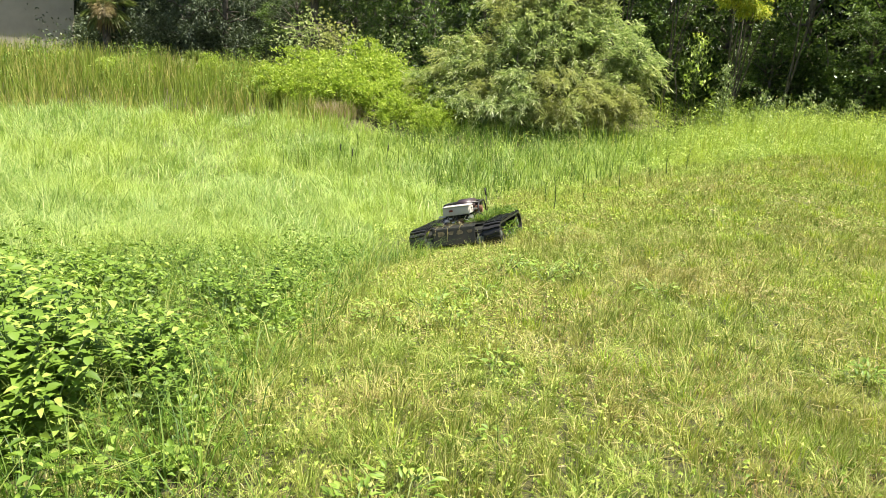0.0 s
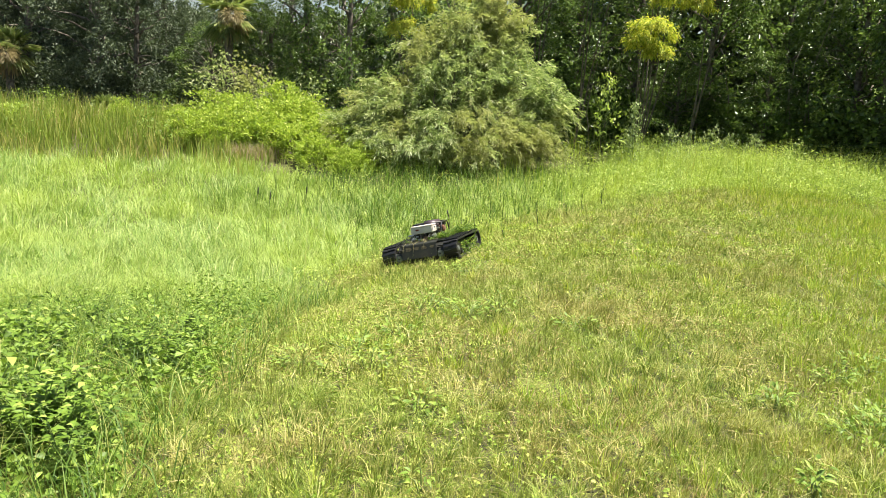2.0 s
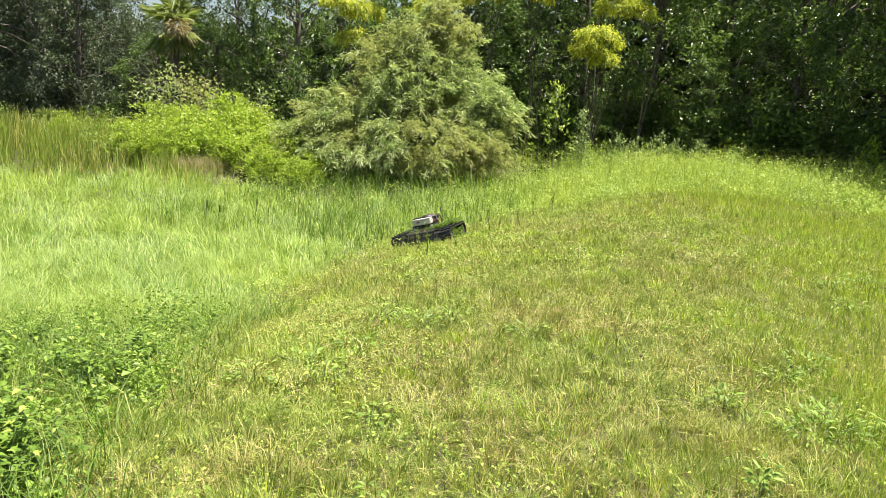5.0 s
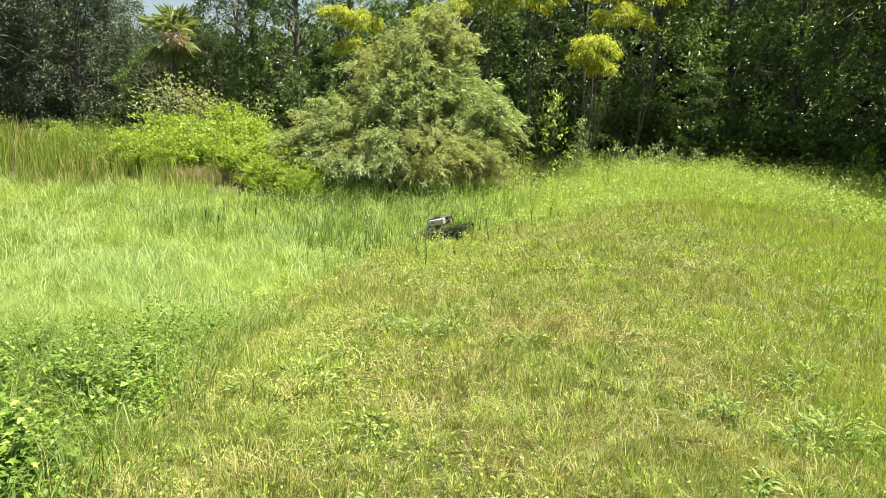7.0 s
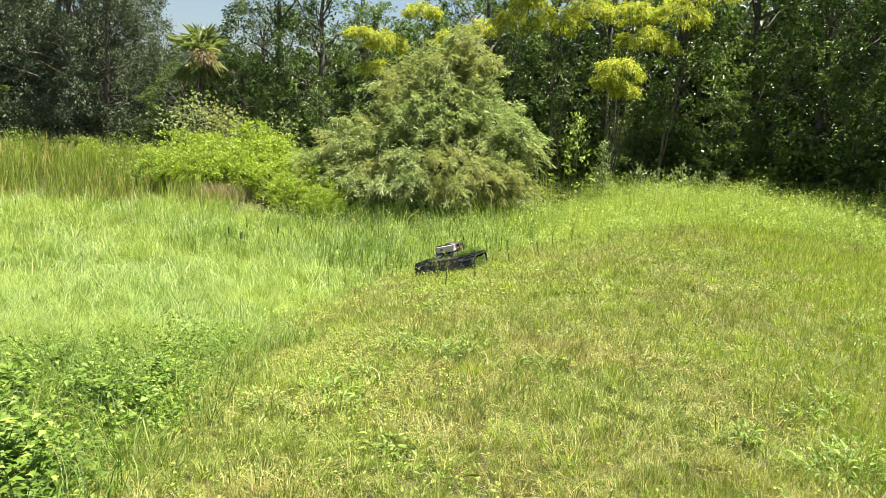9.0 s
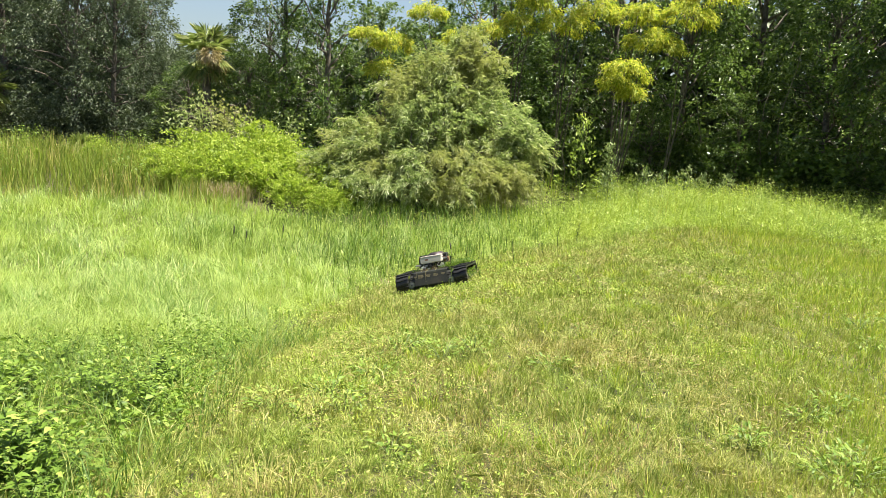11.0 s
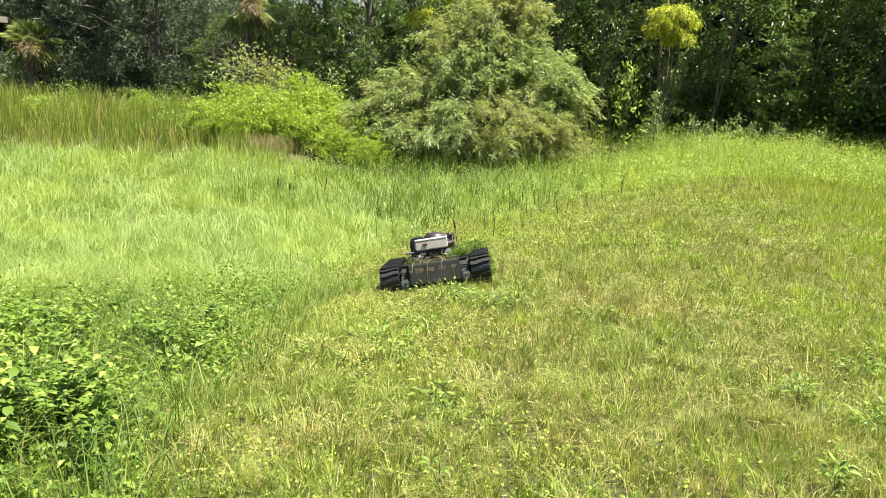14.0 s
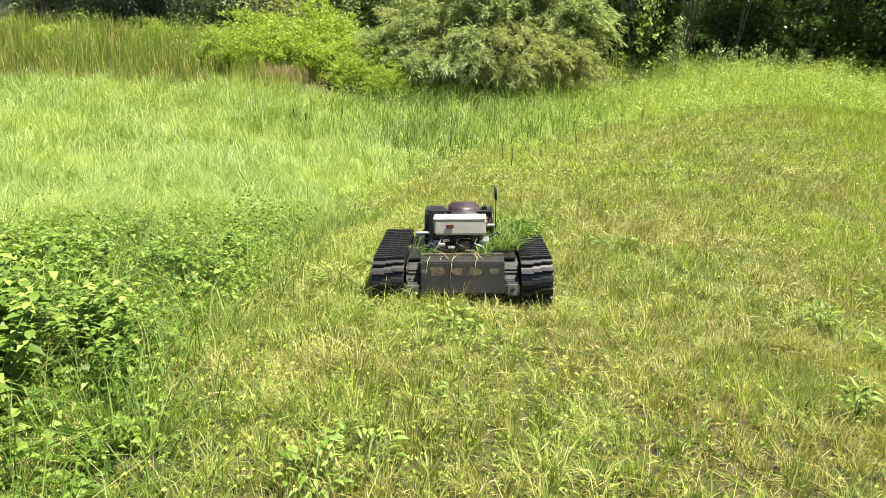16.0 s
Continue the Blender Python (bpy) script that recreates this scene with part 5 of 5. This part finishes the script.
    for i, (x, y, x2, y2) in enumerate(((-0.12, -0.2, -0.33, 0.0), (-0.1, -0.17, 0.02, -0.2), (0.05, -0.2, 0.2, 0.02), (-0.14, -0.15, -0.22, 0.1), (0.12, -0.15, 0.33, -0.05))):
        pipe("hose", [(x, y, 0.33), ((x + x2) / 2, (y + y2) / 2 - 0.03, 0.37 + 0.01 * i), (x2, y2, 0.31)], 0.007, M["black"], thing, "black hydraulic hose")
    part("lever_pin", disc(0.013, -0.315, -0.22, -0.02, 0.385, 12, 0.004), M["chrome"], thing, "bright steel pin")
    part("lever_pin", disc(0.012, 0.16, 0.215, -0.10, 0.45, 12, 0.004), M["chrome"], thing, "bright steel pin")
    # bright fittings and cables under the case
    for x, y, z, r in ((-0.135, -0.235, 0.345, 0.015), (-0.105, -0.215, 0.372, 0.011), (-0.165, -0.20, 0.36, 0.010), (-0.07, -0.23, 0.325, 0.012), (0.135, -0.20, 0.36, 0.014), (-0.2, -0.16, 0.335, 0.012)):
        part("fitting", disc(r, x - 0.022, x + 0.022, y, z, 10, 0.003), M["chrome"], thing, "bright steel hose fitting")
    part("canister", prism([(-0.175 + 0.03 * math.cos(a), 0.345 + 0.05 * math.sin(a)) for a in np.linspace(0, 6.28, 12, endpoint=False)], 0.125, 0.175, 0.01), M["chrome"], thing, "scratched steel canister")
    for i, (x0, x1) in enumerate(((-0.19, -0.06), (-0.13, -0.21), (-0.02, 0.06), (0.10, 0.17), (-0.25, -0.17))):
        pipe("cable", [(x0, -0.21, 0.395), (x0 - 0.02, -0.265, 0.36), ((x0 + x1) / 2, -0.29, 0.325 + 0.006 * i), (x1, -0.26, 0.302)], 0.0035, M["chrome"] if i % 2 else M["black"], thing)
    # aerial
    aerial = pipe("aerial", [(0.235, 0.30, 0.28), (0.237, 0.30, 0.45), (0.24, 0.31, 0.57)], 0.004, M["black"], thing, "black whip aerial")
    pipe("aerial_tip", [(0.24, 0.31, 0.56), (0.238, 0.312, 0.655)], 0.010, M["black"], aerial)
    # straws draped over the plate and deck
    for i in range(9):
        x0, y0 = rng.uniform(-0.26, 0.2), rng.uniform(-0.5, -0.36)
        a, L = rng.uniform(-0.9, 0.9), rng.uniform(0.10, 0.24)
        q = [(x0 + L * math.sin(a) * f, y0 + 0.5 * L * math.cos(a) * f, 0.30 + 0.05 * math.sin(2.6 * f) * (1 if i % 2 else 0.4)) for f in np.linspace(0, 1, 5)]
        mesh_part("straw", tube(q, 0.002, 0.001, 4), M["straw"], thing, "dry yellow straw")
    for x0, L in ((-0.05, 0.16), (0.1, 0.09), (-0.2, 0.1)):
        mesh_part("straw", tube([(x0, -0.44, 0.318), (x0 - 0.015, -0.515, 0.30), (x0 - 0.03, -0.545, 0.30 - L)], 0.002, 0.001, 4), M["straw"], thing, "dry yellow straw")
    # cuttings that ride on the machine
    n = 1000
    x = np.where(rng.uniform(0, 1, n) < 0.93, rng.normal(0.27, 0.06, n), rng.uniform(-0.33, 0.3, n)).clip(-0.34, 0.37)
    y = np.where(x > 0.17, rng.uniform(-0.25, 0.5, n), rng.uniform(-0.4, -0.1, n))
    z = 0.292 + np.abs(rng.normal(0, 0.022, n)) * (x > 0.17) + rng.uniform(0, 0.02, n)
    a = rng.uniform(0, 6.28, n)
    v1 = blades(np.stack([x, y, z], -1), rng.uniform(0.05, 0.16, n), np.full(n, 0.006), a, rng.uniform(1.4, 2.7, n))
    k = 700
    d = rng.normal(0, 1, (k, 3))
    v2 = leaves(np.stack([rng.normal(0.40, 0.07, k), rng.uniform(0.2, 0.62, k), 0.305 + np.abs(rng.normal(0, 0.032, k))], -1), d, rng.uniform(0.03, 0.08, k), np.full(k, 0.014))
    k = 420   # caught between the wheels
    v3 = leaves(np.stack([rng.choice([-0.56, 0.56], k) + rng.normal(0, 0.012, k), rng.uniform(-0.3, 0.45, k), rng.uniform(0.03, 0.22, k)], -1), rng.normal(0, 1, (k, 3)), rng.uniform(0.04, 0.10, k), np.full(k, 0.012))
    mesh_part("grass_litter", joined(v1, v2, v3), M["long"], thing, "loose green and yellow cuttings")["kind"] = "stuff"
    return thing, lugs


robot, tread_bars = mower()

# seconds, x, y, z, turn, lean to the side
ROBOT = [
    (0.0, -0.992, 9.700, -0.884, -8.2, 14.5),
    (0.5, -0.943, 10.220, -0.944, -12.9, 15.3),
    (1.0, -0.832, 10.680, -0.953, -15.2, 15.0),
    (1.5, -0.679, 11.100, -0.950, -14.6, 15.0),
    (2.0, -0.555, 11.580, -0.927, -15.1, 15.2),
    (2.5, -0.428, 12.050, -0.978, -15.6, 15.2),
    (3.0, -0.337, 12.550, -0.997, -15.0, 15.5),
    (3.5, -0.233, 13.100, -1.033, -14.7, 15.5),
    (4.0, -0.131, 13.680, -1.073, -15.6, 15.5),
    (6.5, 0.343, 16.400, -1.249, -13.8, 14.5),
    (7.0, 0.380, 16.750, -1.266, -14.4, 14.5),
    (7.5, 0.403, 16.700, -1.268, -13.2, 14.5),
    (8.0, 0.330, 16.300, -1.217, -12.6, 14.5),
    (8.5, 0.231, 15.600, -1.204, -10.2, 14.5),
    (9.0, 0.146, 14.800, -1.118, -12.0, 14.5),
    (11.5, -0.271, 12.050, -0.927, -7.3, 14.5),
    (12.0, -0.405, 11.200, -0.867, -7.4, 14.0),
    (12.5, -0.491, 10.460, -0.827, -6.5, 14.5),
    (13.0, -0.548, 9.770, -0.769, -2.8, 14.0),
    (13.5, -0.557, 9.080, -0.740, 1.9, 12.5),
    (14.0, -0.519, 8.450, -0.633, 2.9, 12.0),
    (14.5, -0.474, 7.650, -0.511, 5.8, 11.5),
    (15.0, -0.427, 6.920, -0.421, 6.9, 9.5),
    (15.5, -0.362, 6.150, -0.343, 5.9, 6.5),
    (16.0, -0.269, 5.320, -0.320, 4.0, 3.5),
]


def motions():
    rows, way, last, travelled = [], [], None, 0.0
    for t, x, y, z, yaw, roll in ROBOT:
        c, s = math.cos(radians(yaw)), math.sin(radians(yaw))
        rise = float(gz(x - 0.4 * s, y + 0.4 * c) - gz(x + 0.4 * s, y - 0.4 * c)) / 0.8
        ax = Vector((c * math.cos(radians(roll)), s * math.cos(radians(roll)), math.sin(radians(roll))))
        ay = Vector((-s, c, rise))
        ay = (ay - ax * ay.dot(ax)).normalized()
        az = ax.cross(ay)
        rows.append((t, Matrix(((ax.x, ay.x, az.x, x), (ax.y, ay.y, az.y, y), (ax.z, ay.z, az.z, z), (0, 0, 0, 1)))))
        if last:
            travelled += (x - last[0]) * -s + (y - last[1]) * c
        last = (x, y)
        way.append((t, travelled))
    walk(robot, rows)
    # the tread bars run round their belts as the machine rolls: the lower run stays on the ground
    for ob, cx, d0 in tread_bars:
        bar_rows = []
        for i in range(161):
            t = i / 10
            d = np.interp(t, [w[0] for w in way], [w[1] for w in way])
            y, z, tilt = on_belt(d0 + d)
            bar_rows.append((t, Matrix.Translation((cx, y, z)) @ Matrix.Rotation(tilt, 4, "X")))
        walk(ob, bar_rows)


motions()
